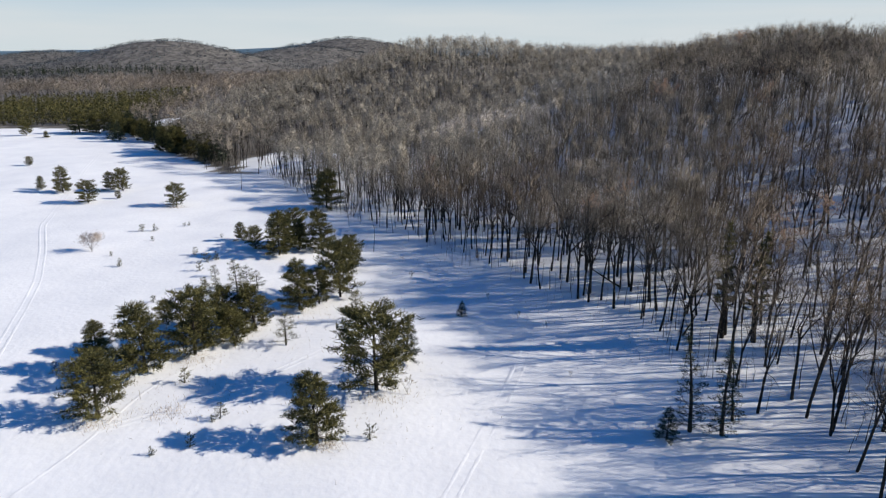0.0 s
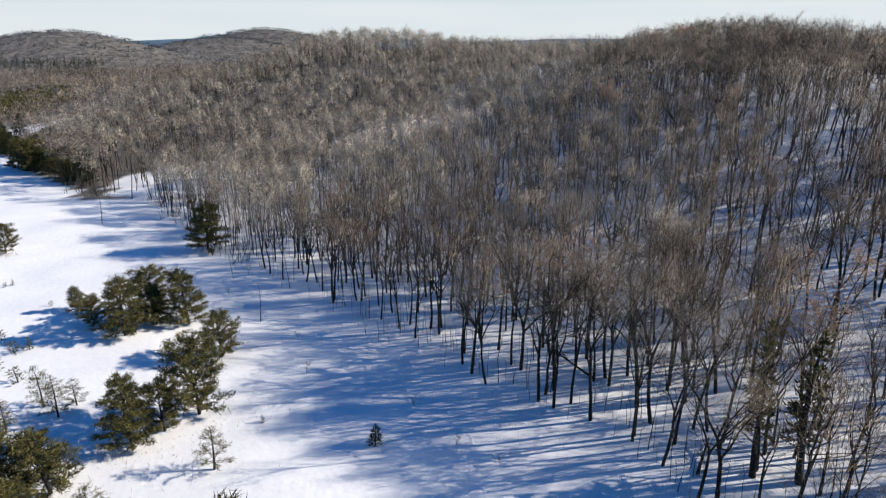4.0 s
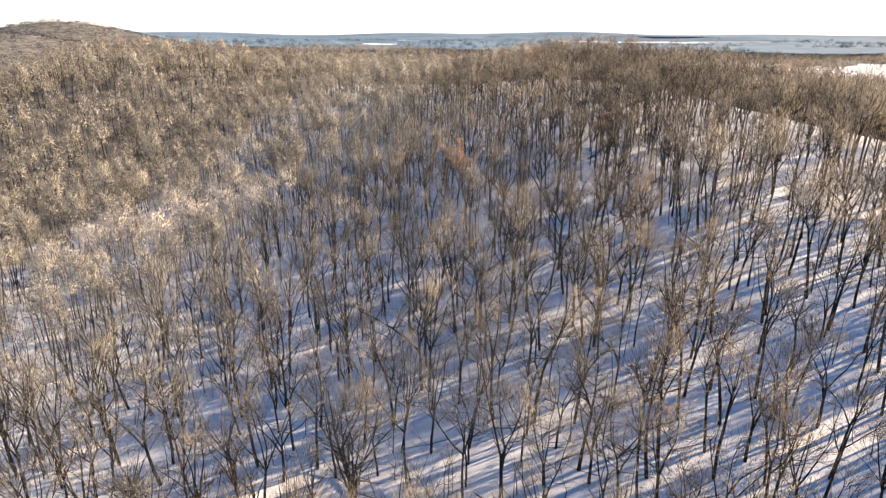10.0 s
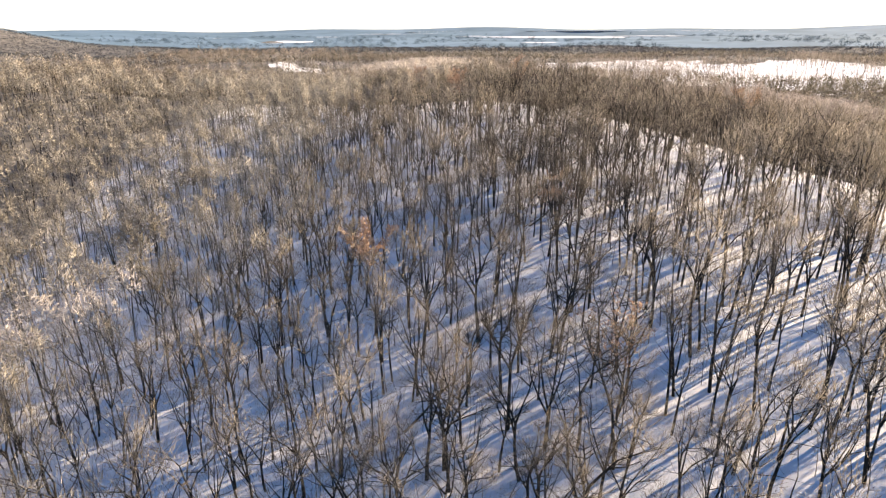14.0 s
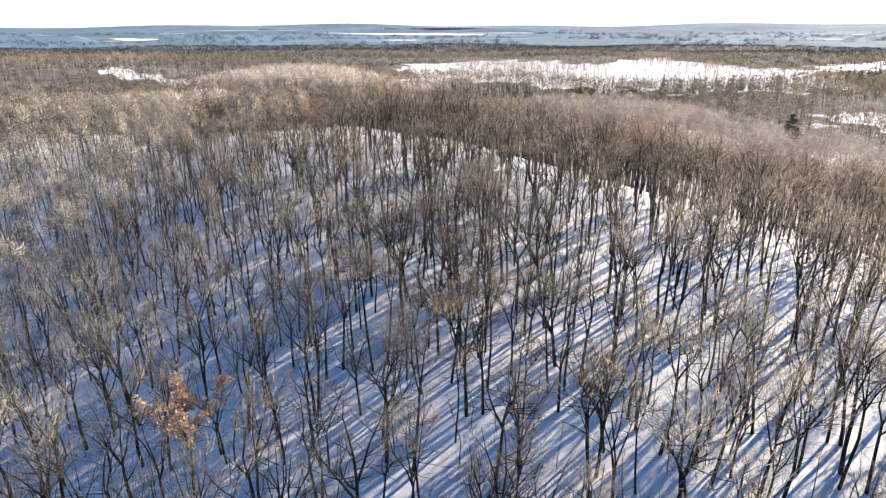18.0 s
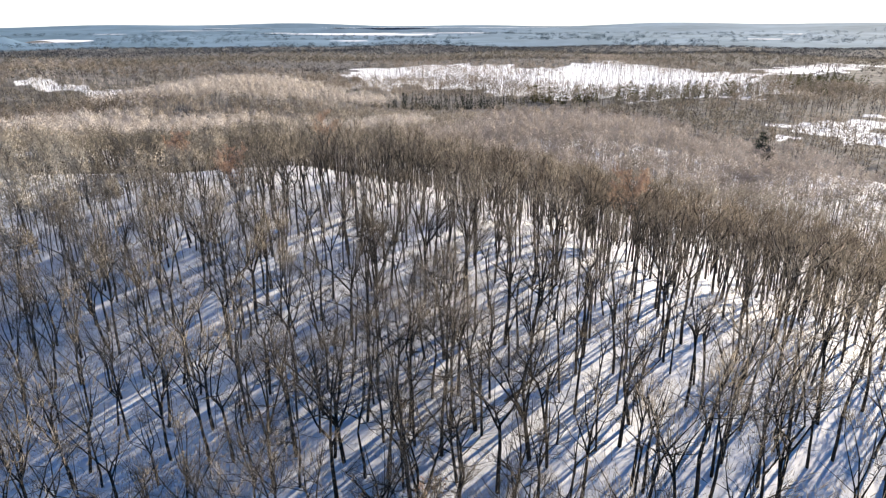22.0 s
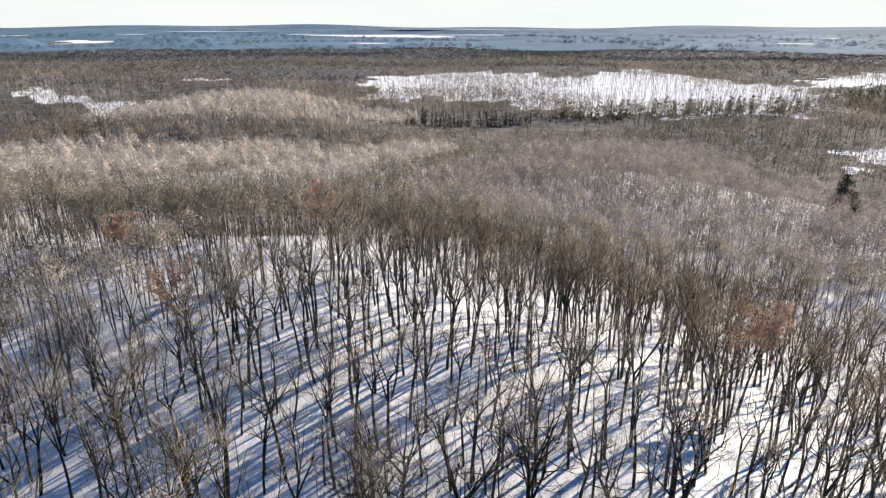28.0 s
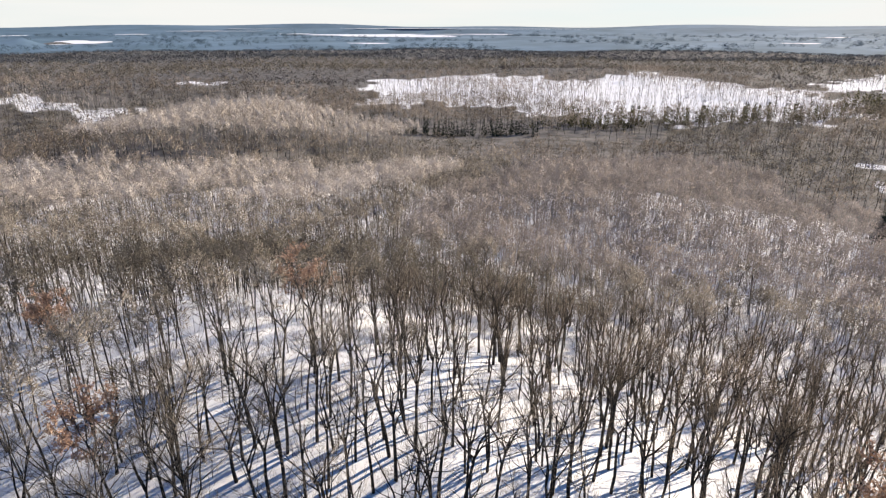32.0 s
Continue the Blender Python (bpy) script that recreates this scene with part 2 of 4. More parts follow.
# frozen lakes: azimuth from the wood, distance, half-width, half-depth, level
LAKES = [(8.7, 3900, 90, 110, 21), (13, 2685, 90, 260, 16), (22.7, 4250, 250, 120, 37), (16.7, 4000, 75, 90, 23), (29.6, 4000, 85, 120, 23), (38, 3763, 430, 480, 19),
         (35.8, 2450, 75, 60, 12), (44.9, 3950, 240, 110, 22), (43, 4450, 850, 110, 50), (73.9, 3800, 110, 90, 20), (70.7, 2750, 65, 50, 15), (26, 4450, 200, 70, 49)]


def lowland(x, y):
    """The height of the far lowland, flat about its lakes, rising to the rim."""
    r, a = np.hypot(x - 90, y - 190), np.arctan2(x - 90, y - 190)
    lift = np.interp(r, [1950, 2200, 2800, 3600, 4100, 4400, 4650, 4800], [-6, 8, 13, 17, 24, 46, 57, 68])
    z = height(x, y) * (r < 3500) + lift + (7 * np.sin(a * 9 + r * 0.002) + 5 * np.sin(a * 23 + r * 0.004 + 1)) * smooth((r - 1900) / 900) * np.where(r > 4500, 1.2, 0.4)
    for az_deg, dist, half, depth, lz in LAKES:
        c, s = math.cos(radians(az_deg)), math.sin(radians(az_deg))
        u, v = ((x - 90) * c - (y - 190) * s) / half, ((x - 90) * s + (y - 190) * c - dist) / depth
        flat = 1 - smooth((np.hypot(u, v) - 1.35) / 0.6)
        z = z + flat * (lz - 1.2 - z)
    return z


def mesh_of(name, verts, faces, *rest):
    """A mesh from arrays: verts (n, 3), triangles or quads (m, k), the crown's outward normals if given (n, 3), and its material."""
    verts, faces = np.asarray(verts, np.float32), np.asarray(faces, np.int32)
    me = bpy.data.meshes.new(name)
    me.vertices.add(len(verts))
    me.vertices.foreach_set("co", verts.ravel())
    me.loops.add(faces.size)
    me.loops.foreach_set("vertex_index", faces.ravel())
    me.polygons.add(len(faces))
    k = faces.shape[1]
    me.polygons.foreach_set("loop_start", np.arange(0, faces.size, k, dtype=np.int32))
    me.update(calc_edges=True)
    me.materials.append(rest[-1])
    if len(rest) > 1 and len(verts):
        me.polygons.foreach_set("use_smooth", np.ones(len(faces), bool))
        me.normals_split_custom_set_from_vertices(np.asarray(rest[0], np.float32))
    return me


def spread(lo, hi, a, b, fine, grow):
    """Coordinates from lo to hi, fine between a and b and ever wider outside."""
    mid = list(np.arange(a, b + fine, fine))
    step, v, up = fine, mid[-1], []
    while v < hi:
        step *= grow
        v += step
        up.append(min(v, hi))
    step, v, down = fine, mid[0], []
    while v > lo:
        step *= grow
        v -= step
        down.append(max(v, lo))
    return np.array(down[::-1] + mid + up)


def open_ground(x, y):
    """Where no woods stand: the field, the glade behind it and the far snowy slopes."""
    o = inside(x, y, FIELD)
    o |= np.hypot((x + 63) / 20, (y - 230) / 26) < 1
    rx = x + 14 * np.sin(y * 0.09) + 9 * np.sin(x * 0.05 + y * 0.21)
    ry = y + 12 * np.sin(x * 0.08 + 1) + 8 * np.sin(y * 0.06 - x * 0.19)
    for poly in SLOPES:
        o |= inside(rx, ry, poly)
    return o


SLOPES = [[(590, 880), (445, 682), (519, 674), (547, 596), (566, 464), (614, 418), (672, 363), (760, 368), (800, 410), (850, 505), (930, 690), (756, 690), (735, 815)],
          [(816, 449), (900, 380), (1250, 400), (1200, 480), (938, 463)],
          [(462, 284), (520, 304), (560, 276), (600, 240), (470, 236), (460, 262)],
          [(186, 800), (236, 762), (267, 727), (262, 706), (175, 756)],
          [(421, 1020), (450, 1000), (470, 1070), (432, 1095)]]


gx, gy = spread(-4900, 4900, -140, 260, 5.0, 1.04), spread(-4900, 4900, -20, 380, 5.0, 1.04)
X, Y = np.meshgrid(gx, gy)
Z = height(X, Y) - 20 * smooth((np.hypot(X - 90, Y - 190) - 1950) / 200)     # sinks under the far lowland
n, m_ = X.shape
i = (np.arange(n - 1)[:, None] * m_ + np.arange(m_ - 1)).ravel()
ground = new("ground", mesh_of("ground", np.stack([X, Y, Z], -1).reshape(-1, 3), np.stack([i, i + 1, i + m_ + 1, i + m_], -1), GROUND))
ground.data.polygons.foreach_set("use_smooth", np.ones(len(ground.data.polygons), bool))
cx, cy = X.ravel(), Y.ravel()
low_wood = 0.8 * smooth((-135 - 0.8 * cx + 0.6 * cy) / 70) * ((cx > -160) & (cy < 480))
wild = (np.hypot(cx - 80, cy - 190) > 300) & ((cx > 300) | (cy > 470) | (cx < -130) & (cy > 200))
ground.data.attributes.new("brush", "FLOAT", "POINT").data.foreach_set("value", (np.maximum(wild, low_wood) * ~open_ground(cx, cy)).astype(np.float32))
tagged(ground, "snow-covered rolling ground with long blue shadows", "ground", kind="structure")


# ---- trees ----
def prism(p0, p1, r0, r1, sides, a0=0.0):
    """A tapered prism between two points, without ends: verts and triangles."""
    p0, p1 = np.asarray(p0, float), np.asarray(p1, float)
    w = p1 - p0
    w = w / (np.linalg.norm(w) + 1e-9)
    u = np.cross(w, (0, 0, 1) if abs(w[2]) < 0.9 else (1, 0, 0))
    u /= np.linalg.norm(u)
    v = np.cross(w, u)
    a = a0 + np.arange(sides) * 2 * np.pi / sides
    ring = np.cos(a)[:, None] * u + np.sin(a)[:, None] * v
    verts = np.concatenate([p0 + r0 * ring, p1 + r1 * ring])
    k = np.arange(sides)
    n2 = (k + 1) % sides
    return verts, np.concatenate([np.stack([k, n2, n2 + sides], -1), np.stack([k, n2 + sides, k + sides], -1)])


def joined(pieces):
    """Arrays of verts, faces and, where the pieces have them, normals put end to end."""
    verts, faces, normals, base = [], [], [], 0
    for piece in pieces:
        verts.append(piece[0])
        faces.append(np.asarray(piece[1]) + base)
        normals += piece[2:]
        base += len(piece[0])
    return (np.concatenate(verts), np.concatenate(faces)) + ((np.concatenate(normals),) if normals else ())


def slivers(rng, base, way, length, width, face=None, out=None):
    """Thin pointed twigs, a triangle each, from base points along unit ways. out: the outward way of the crown at each, which shades it as a whole."""
    n_ = len(base)
    side = np.cross(way, rng.normal(size=(n_, 3)) * (0.55 if face is not None else 1.0) + (0 if face is None else face))
    side /= np.linalg.norm(side, axis=1, keepdims=True) + 1e-9
    if out is not None:
        side *= np.where((np.cross(side, way) * out).sum(1) < 0, -1, 1)[:, None]
    half = side * (width / 2)[:, None]
    verts = np.stack([base - half, base + half, base + way * length[:, None]], 1).reshape(-1, 3)
    faces = np.arange(3 * n_).reshape(-1, 3)
    if out is None:
        return verts, faces
    normal = out + rng.normal(0, 0.3, (n_, 3)) + np.array([0, 0, 0.15])
    return verts, faces, np.repeat(normal / np.linalg.norm(normal, axis=1, keepdims=True), 3, axis=0)


def bough(rng, p, way, length, r0, r1, parts_, sides, wood, ends, bend=0.16):
    """A bent, tapering limb; its pieces go to wood and ends. Returns its knots."""
    knots = [p]
    for k in range(parts_):
        way = way + rng.normal(0, bend, 3) + np.array([0, 0, 0.06])
        way = way / np.linalg.norm(way)
        q = p + way * length / parts_
        a, b = r0 + (r1 - r0) * k / parts_, r0 + (r1 - r0) * (k + 1) / parts_
        wood.append(prism(p, q, a, b, sides))
        ends.append((p, q))
        p = q
        knots.append(p)
    return np.array(knots)


def along(knots, f):
    s = min(f * (len(knots) - 1), len(knots) - 1.001)
    return knots[int(s)] + (s - int(s)) * (knots[int(s) + 1] - knots[int(s)])


def bare_tree(seed, tall, leaders, limbs, subs, twigs, width, sides, wide=1.0, fork=0.4, trunk_r=0.17, long=0.085, slim=False, fuzz=0.0):
    """A leafless broad-leaved tree: its trunk, its limbs and its twigs."""
    rng = np.random.default_rng(seed)
    trunk, wood, ends, unused = [], [], [], []
    lean = rng.normal(0, 0.05, 2)
    fork = fork * rng.uniform(0.75, 1.3)
    low = bough(rng, np.zeros(3), np.array([lean[0], lean[1], 1.0]), tall * fork, trunk_r * 1.15, trunk_r * 0.72, 3 if sides > 3 else 2, sides, trunk, unused, 0.05)
    stems, turn0 = [], rng.uniform(0, 6.28)
    for k in range(leaders):
        turn = turn0 + k * 2 * np.pi / leaders + rng.uniform(-0.4, 0.4)
        tilt = rng.uniform(0.14, 0.52) * wide if leaders > 1 else 0.05
        w = np.array([math.cos(turn) * tilt, math.sin(turn) * tilt, 1.0])
        start = low[-1] if k < 2 else along(low, rng.uniform(0.7, 1.0))
        stems.append(bough(rng, start, w, tall * (1 - fork) * rng.uniform(0.8, 1.0), trunk_r * 0.66, trunk_r * 0.12, 4 if sides > 3 else 2, max(3, sides - 2), wood, ends, 0.165))
    ends = ends[:]
    for k in range(limbs):
        stem = stems[k % len(stems)]
        f = rng.uniform(0.08, 0.92)
        base = along(stem, f)
        turn = k * 2.4 + rng.uniform(-0.6, 0.6)
        rise = rng.uniform(0.25, 1.15)
        w = np.array([math.cos(turn), math.sin(turn), rise]) / math.hypot(1, rise)
        length = tall * (0.245 - 0.13 * f) * rng.uniform(0.75, 1.25) * wide
        r0 = trunk_r * (0.4 - 0.22 * f)
        knots = bough(rng, base, w, length, r0, r0 * 0.25, 2, 3, wood, ends, 0.2)
        for _ in range(subs):
            b2 = along(knots, rng.uniform(0.2, 0.95))
            w2 = w * 0.7 + rng.normal(0, 0.5, 3) + np.array([0, 0, 0.4])
            w2 /= np.linalg.norm(w2)
            e2 = b2 + w2 * length * rng.uniform(0.3, 0.6)
            wood.append(prism(b2, e2, r0 * 0.4, r0 * 0.12, 3))
            ends.append((b2, e2))
    a, b = np.array([e[0] for e in ends]), np.array([e[1] for e in ends])
    weight = np.linalg.norm(b - a, axis=1)
    chance = weight * (0.06 + np.clip(((a[:, 2] + b[:, 2]) / 2 / tall - 0.5) / 0.3, 0, 1))
    pick = rng.choice(len(ends), twigs, p=chance / chance.sum())
    base = a[pick] + (b[pick] - a[pick]) * rng.uniform(0.15, 1.0, twigs)[:, None]
    line = (b[pick] - a[pick]) / (weight[pick][:, None] + 1e-9)
    base = base + rng.normal(0, 1, (twigs, 3)) * fuzz
    out = base - np.array([lean[0] * tall * 0.5, lean[1] * tall * 0.5, tall * 0.55])
    out /= np.linalg.norm(out, axis=1, keepdims=True)
    way = line * 0.4 + out * 0.5 + rng.normal(0, 0.36, (twigs, 3)) + np.array([0, 0, 0.22])
    way /= np.linalg.norm(way, axis=1, keepdims=True)
    tw = slivers(rng, base, way, rng.uniform(0.6, 1.2, twigs) * tall * long, rng.uniform(0.7, 1.3, twigs) * width, out=out)
    return joined(trunk), joined(wood[:2] if slim else wood), tw


def dome_tree(seed, tall, reach, deep, twigs, long, width, trunk_r=0.13, limbs=2):
    """A leafless tree seen from afar: trunk, a few limbs and a rounded crown of twigs that point outwards."""
    rng = np.random.default_rng(seed)
    trunk, wood, unused = [], [], []
    low = bough(rng, np.zeros(3), np.array([rng.normal(0, 0.05), rng.normal(0, 0.05), 1.0]), tall - deep * 0.8, trunk_r * 1.1, trunk_r * 0.6, 2, 3, trunk, unused, 0.05)
    heart = low[-1]
    way = rng.normal(size=(twigs, 3))
    way[:, 2] = np.abs(way[:, 2]) * 1.1 - 0.25
    way /= np.linalg.norm(way, axis=1, keepdims=True)
    lump = 1 + 0.22 * np.sin(3 * np.arctan2(way[:, 1], way[:, 0]) + seed)
    base = heart + way * np.array([reach, reach, deep * 0.85]) * (rng.uniform(0.12, 1.0, twigs) ** 0.28 * 0.92 * lump)[:, None]
    for k in range(limbs):
        turn = k * 2 * np.pi / limbs + rng.uniform(0, 1)
        wood.append(prism(heart, heart + np.array([math.cos(turn) * reach * 0.6, math.sin(turn) * reach * 0.6, deep * 0.5]), trunk_r * 0.5, trunk_r * 0.12, 3))
    point = way * 0.6 + rng.normal(0, 0.55, (twigs, 3)) + np.array([0, 0, 0.25])
    point /= np.linalg.norm(point, axis=1, keepdims=True)
    return joined(trunk), joined(wood or trunk[-1:]), slivers(rng, base, point, rng.uniform(0.6, 1.3, twigs) * long, rng.uniform(0.7, 1.3, twigs) * width, face=way, out=way)


def leaves_on(rng, twigs, count, size):
    """Small withered leaves, a folded pair of triangles each, among the twigs' tips."""
    v = twigs[0].reshape(-1, 3, 3)
    pick = rng.integers(0, len(v), count)
    p = v[pick, 0] + (v[pick, 2] - v[pick, 0]) * rng.uniform(0.2, 1.0, count)[:, None] + rng.normal(0, 0.12, (count, 3))
    u, w = rng.normal(size=(count, 3)), rng.normal(size=(count, 3))
    u /= np.linalg.norm(u, axis=1, keepdims=True)
    w = np.cross(u, w)
    w /= np.linalg.norm(w, axis=1, keepdims=True)
    s = rng.uniform(0.7, 1.3, count)[:, None] * size
    verts = np.stack([p - u * s, p + w * s * 0.5, p + u * s, p - w * s * 0.5 + np.cross(u, w) * s * 0.25], 1).reshape(-1, 3)
    k = np.arange(count)[:, None] * 4
    return verts, np.concatenate([k + [0, 1, 2], k + [0, 2, 3]])


def conifer(seed, tall, wide, whorls, arms, needles, size, bare=0.1, cone=0.75, round_top=False, slim=False, slender=0.3):
    """A needle tree: its trunk, its boughs and its needles in flat sprays."""
    rng = np.random.default_rng(seed)
    trunk, wood, ends, unused = [], [], [], []
    r = 0.017 * tall + 0.02
    line = bough(rng, np.zeros(3), np.array([rng.normal(0, 0.04), rng.normal(0, 0.04), 1]), tall * 0.97, r, r * 0.15, 4, 6, trunk, unused, 0.04)
    for k in range(whorls):
        f = bare + (0.97 - bare) * (k + rng.uniform(0, 0.6)) / whorls
        reach = wide * ((1 - f) ** cone if not round_top else math.sqrt(max(0.04, 1 - ((f - 0.35) / 0.66) ** 2)))
        for j in range(arms):
            turn = j * 2 * np.pi / arms + k * 1.1 + rng.uniform(-0.5, 0.5)
            rise = rng.uniform(0.0, 0.5) if not round_top else rng.uniform(0.1, 0.9)
            w = np.array([math.cos(turn), math.sin(turn), rise])
            w /= np.linalg.norm(w)
            length = reach * rng.uniform(0.55, 1.15)
            b0 = along(line, f)
            e0 = b0 + w * length
            wood.append(prism(b0, e0, r * 0.28 * (1 - f * 0.6), 0.008, 3))
            ends.append((b0, e0))
    wood += [prism(p, q, r * 0.2, r * 0.15, 3) for p, q in zip(line[:-1], line[1:])]
    ends.append((along(line, 0.85), line[-1]))
    a, b = np.array([e[0] for e in ends]), np.array([e[1] for e in ends])
    weight = np.linalg.norm(b - a, axis=1) + 0.15
    pick = rng.choice(len(ends), needles, p=weight / weight.sum())
    g = rng.uniform(0.25, 1.05, needles) ** 0.7
    base = a[pick] + (b[pick] - a[pick]) * g[:, None] + rng.normal(0, 0.06 * wide, (needles, 3)) * np.array([1, 1, 0.6])
    line_ = (b[pick] - a[pick]) / weight[pick][:, None]
    way = line_ * 0.6 + rng.normal(0, 0.6, (needles, 3)) + np.array([0, 0, 0.3])
    way /= np.linalg.norm(way, axis=1, keepdims=True)
    return joined(trunk[::2] if slim else trunk), joined(wood[:3] if slim else wood), slivers(rng, base, way, rng.uniform(0.6, 1.3, needles) * size, rng.uniform(0.7, 1.3, needles) * size * slender)


def planted(template, places, rng, low=0.8, high=1.2):
    """The template set down at each place (x, y, z): arrays of verts, faces and, where it has them, normals."""
    v, f = template[:2]
    c = len(places)
    if not c:
        return (np.zeros((0, 3)), np.zeros((0, 3), int)) + ((np.zeros((0, 3)),) if len(template) > 2 else ())
    a = rng.uniform(0, 2 * np.pi, c)
    s = rng.uniform(low, high, c)
    w = rng.uniform(0.9, 1.15, c)

    def turned(p):
        return p[None, :, 0] * np.cos(a)[:, None] - p[None, :, 1] * np.sin(a)[:, None], p[None, :, 0] * np.sin(a)[:, None] + p[None, :, 1] * np.cos(a)[:, None]

    x, y = turned(v)
    verts = np.stack([x * (s * w)[:, None] + places[:, None, 0], y * (s * w)[:, None] + places[:, None, 1], v[None, :, 2] * s[:, None] + places[:, None, 2]], -1).reshape(-1, 3)
    faces = (f[None] + (np.arange(c) * len(v))[:, None, None]).reshape(-1, 3)
    if len(template) < 3:
        return verts, faces
    x, y = turned(template[2])
    return verts, faces, np.stack([x, y, np.broadcast_to(template[2][None, :, 2], x.shape)], -1).reshape(-1, 3)


def scatter(rng, x0, x1, y0, y1, gap, jitter=0.48):
    """Jittered places over a rectangle, about gap metres apart."""
    nx, ny = int((x1 - x0) / gap), int((y1 - y0) / gap)
    gx_, gy_ = np.meshgrid(np.arange(nx), np.arange(ny))
    x = x0 + (gx_.ravel() + 0.5 + rng.uniform(-jitter, jitter, nx * ny)) * gap
    y = y0 + (gy_.ravel() + 0.5 + rng.uniform(-jitter, jitter, nx * ny)) * gap
    return x, y


LINE = [(0, 0), (4, 45), (25, 100), (42, 132), (62, 157), (90, 188), (118, 220)]     # the way below the flight


def off_line(x, y):
    best = np.full(np.shape(x), 1e9)
    for (ax, ay), (bx, by) in zip(LINE, LINE[1:]):
        dx, dy = bx - ax, by - ay
        f = np.clip(((x - ax) * dx + (y - ay) * dy) / (dx * dx + dy * dy), 0, 1)
        best = np.minimum(best, np.hypot(x - ax - f * dx, y - ay - f * dy))
    return best


def thing(name, label, category, group="", kind=""):
    ob = new(name)
    ob.empty_display_size = 0.3
    return tagged(ob, label, category, group, kind)


def child(name, mesh, parent, label=""):
    ob = new(name, mesh)
    ob.parent = parent
    return tagged(ob, label)


def grow(tree, meshes, leaf_label=""):
    """Hangs the meshes of one tree: stem, branchwork, and on the branchwork its twigs, needles or leaves."""
    child(meshes[0].name.split(".")[0], meshes[0], tree)
    limbs = child("branchwork", meshes[1], tree)
    for me in meshes[2:]:
        nm = me.name.split(".")[0]
        child(nm, me, limbs, leaf_label if nm == "foliage" else "")


def woods(name, label, xs, ys, variants, seed, low=0.8, high=1.15, wood_mat=None, twig_mat=None, category="woods", sink=0.1, ground_z=None):
    """Many trees in one: trunks and limbs, and the twigs, each one mesh."""
    which = np.random.default_rng(seed).integers(0, len(variants), len(xs))
    pl = np.stack([xs, ys, (ground_z or height)(xs, ys) - sink], -1)
    lots = [(v, pl[which == k], k) for k, v in enumerate(variants)]
    wood = joined([planted(v[part_], p, np.random.default_rng(seed + k), low, high) for v, p, k in lots for part_ in (0, 1)])
    twig = joined([planted(v[2], p, np.random.default_rng(seed + k), low, high) for v, p, k in lots])
    ob = thing(name, label, category, kind="stuff")
    tagged(child("trunks", mesh_of("trunks", *wood, wood_mat or BARK), ob), kind="stuff")
    tagged(child("crowns", mesh_of("crowns", *twig, twig_mat or TWIG), ob), kind="stuff")
    return ob


def within(x, y, spots):
    """Whether a place lies in one of the ellipses (x, y, half-width, half-depth)."""
    hit = np.zeros(np.shape(x), bool)
    for ex, ey, a, b in spots:
        hit |= ((x - ex) / a) ** 2 + ((y - ey) / b) ** 2 < 1
    return hit


def thick_wood(x, y):
    """Whether the wood stands thick there: on the lower western slope and beyond the ridge."""
    return (0.8 * x - 0.6 * y < -96 + 12 * np.sin(x * 0.05 + y * 0.04)) | (0.6 * x + 0.8 * y > 352)


def past_ridge(x, y):
    """How far a place lies east of the ridge, and how far the open wood reaches there before the closed wood begins."""
    return (x - np.interp(y, [80, 150, 200, 240, 285, 318, 360], [200, 168, 153, 152, 149, 134, 105]),
            np.interp(y, [150, 210, 231, 245, 267, 278, 290, 320], [110, 80, 85, 90, 68, 36, 12, 4]))


rng = np.random.default_rng(7)
TOP = 16.0
# pale aspens; on far knolls their colour also stands in for sunlit crowns
PALE_SPOTS = [(9, 220, 24, 10), (130, 480, 48, 18), (185, 452, 62, 18), (250, 420, 55, 18), (262, 555, 75, 38), (225, 605, 40, 30), (325, 525, 40, 20), (330, 700, 60, 30)]
ROSY_SPOTS = [(282, 324, 74, 56), (340, 345, 75, 48), (318, 258, 56, 48)]
OLIVE_SPOTS = [(-30, 330, 140, 80), (-20, 190, 50, 45), (20, 260, 60, 60)]
# wood behind the ridge, its shade painted in by darker twigs
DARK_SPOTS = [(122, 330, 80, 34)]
BROWN_SPOTS = [(50, 75, 130, 62), (120, 70, 120, 65)]

FINE = [bare_tree(100 + k, TOP, 2 + k % 3, 24, 3, 1100, 0.018, 6, wide=1.0, fork=0.42, trunk_r=0.14 + 0.025 * (k % 3), long=0.08, fuzz=0.3) for k in range(9)]
SLIM = [bare_tree(110 + k, TOP, 2 + k % 3, 24, 4, 1000, 0.016, 6, wide=0.98, fork=0.42, trunk_r=0.14 + 0.03 * (k % 3), long=0.08, fuzz=0.22) for k in range(9)]
MID_SLIM = [bare_tree(220 + k, TOP, 3 + (k % 3 == 0), 11, 1, 360, 0.034, 5, wide=0.92, fork=0.45, trunk_r=0.175, long=0.08, fuzz=0.45) for k in range(8)]
MID = [bare_tree(200 + k, TOP, 3 + (k % 3 == 0), 10, 0, 430, 0.05, 5, wide=1.0, fork=0.45, trunk_r=0.165, long=0.078, fuzz=0.6) for k in range(8)]
COARSE = [dome_tree(300 + k, 15.0, 2.3 + 0.35 * (k % 3), 4.8, 330, 0.95, 0.1, limbs=2) for k in range(8)]
DOME = [dome_tree(420 + k, 15.0, 2.4 + 0.5 * (k % 3), 4.8, 165, 1.0, 0.16, limbs=0) for k in range(7)]
SHADED = [dome_tree(440 + k, 14.5, 2.6 + 0.4 * (k % 3), 6.2, 300, 1.0, 0.105, limbs=3, trunk_r=0.13) for k in range(7)]
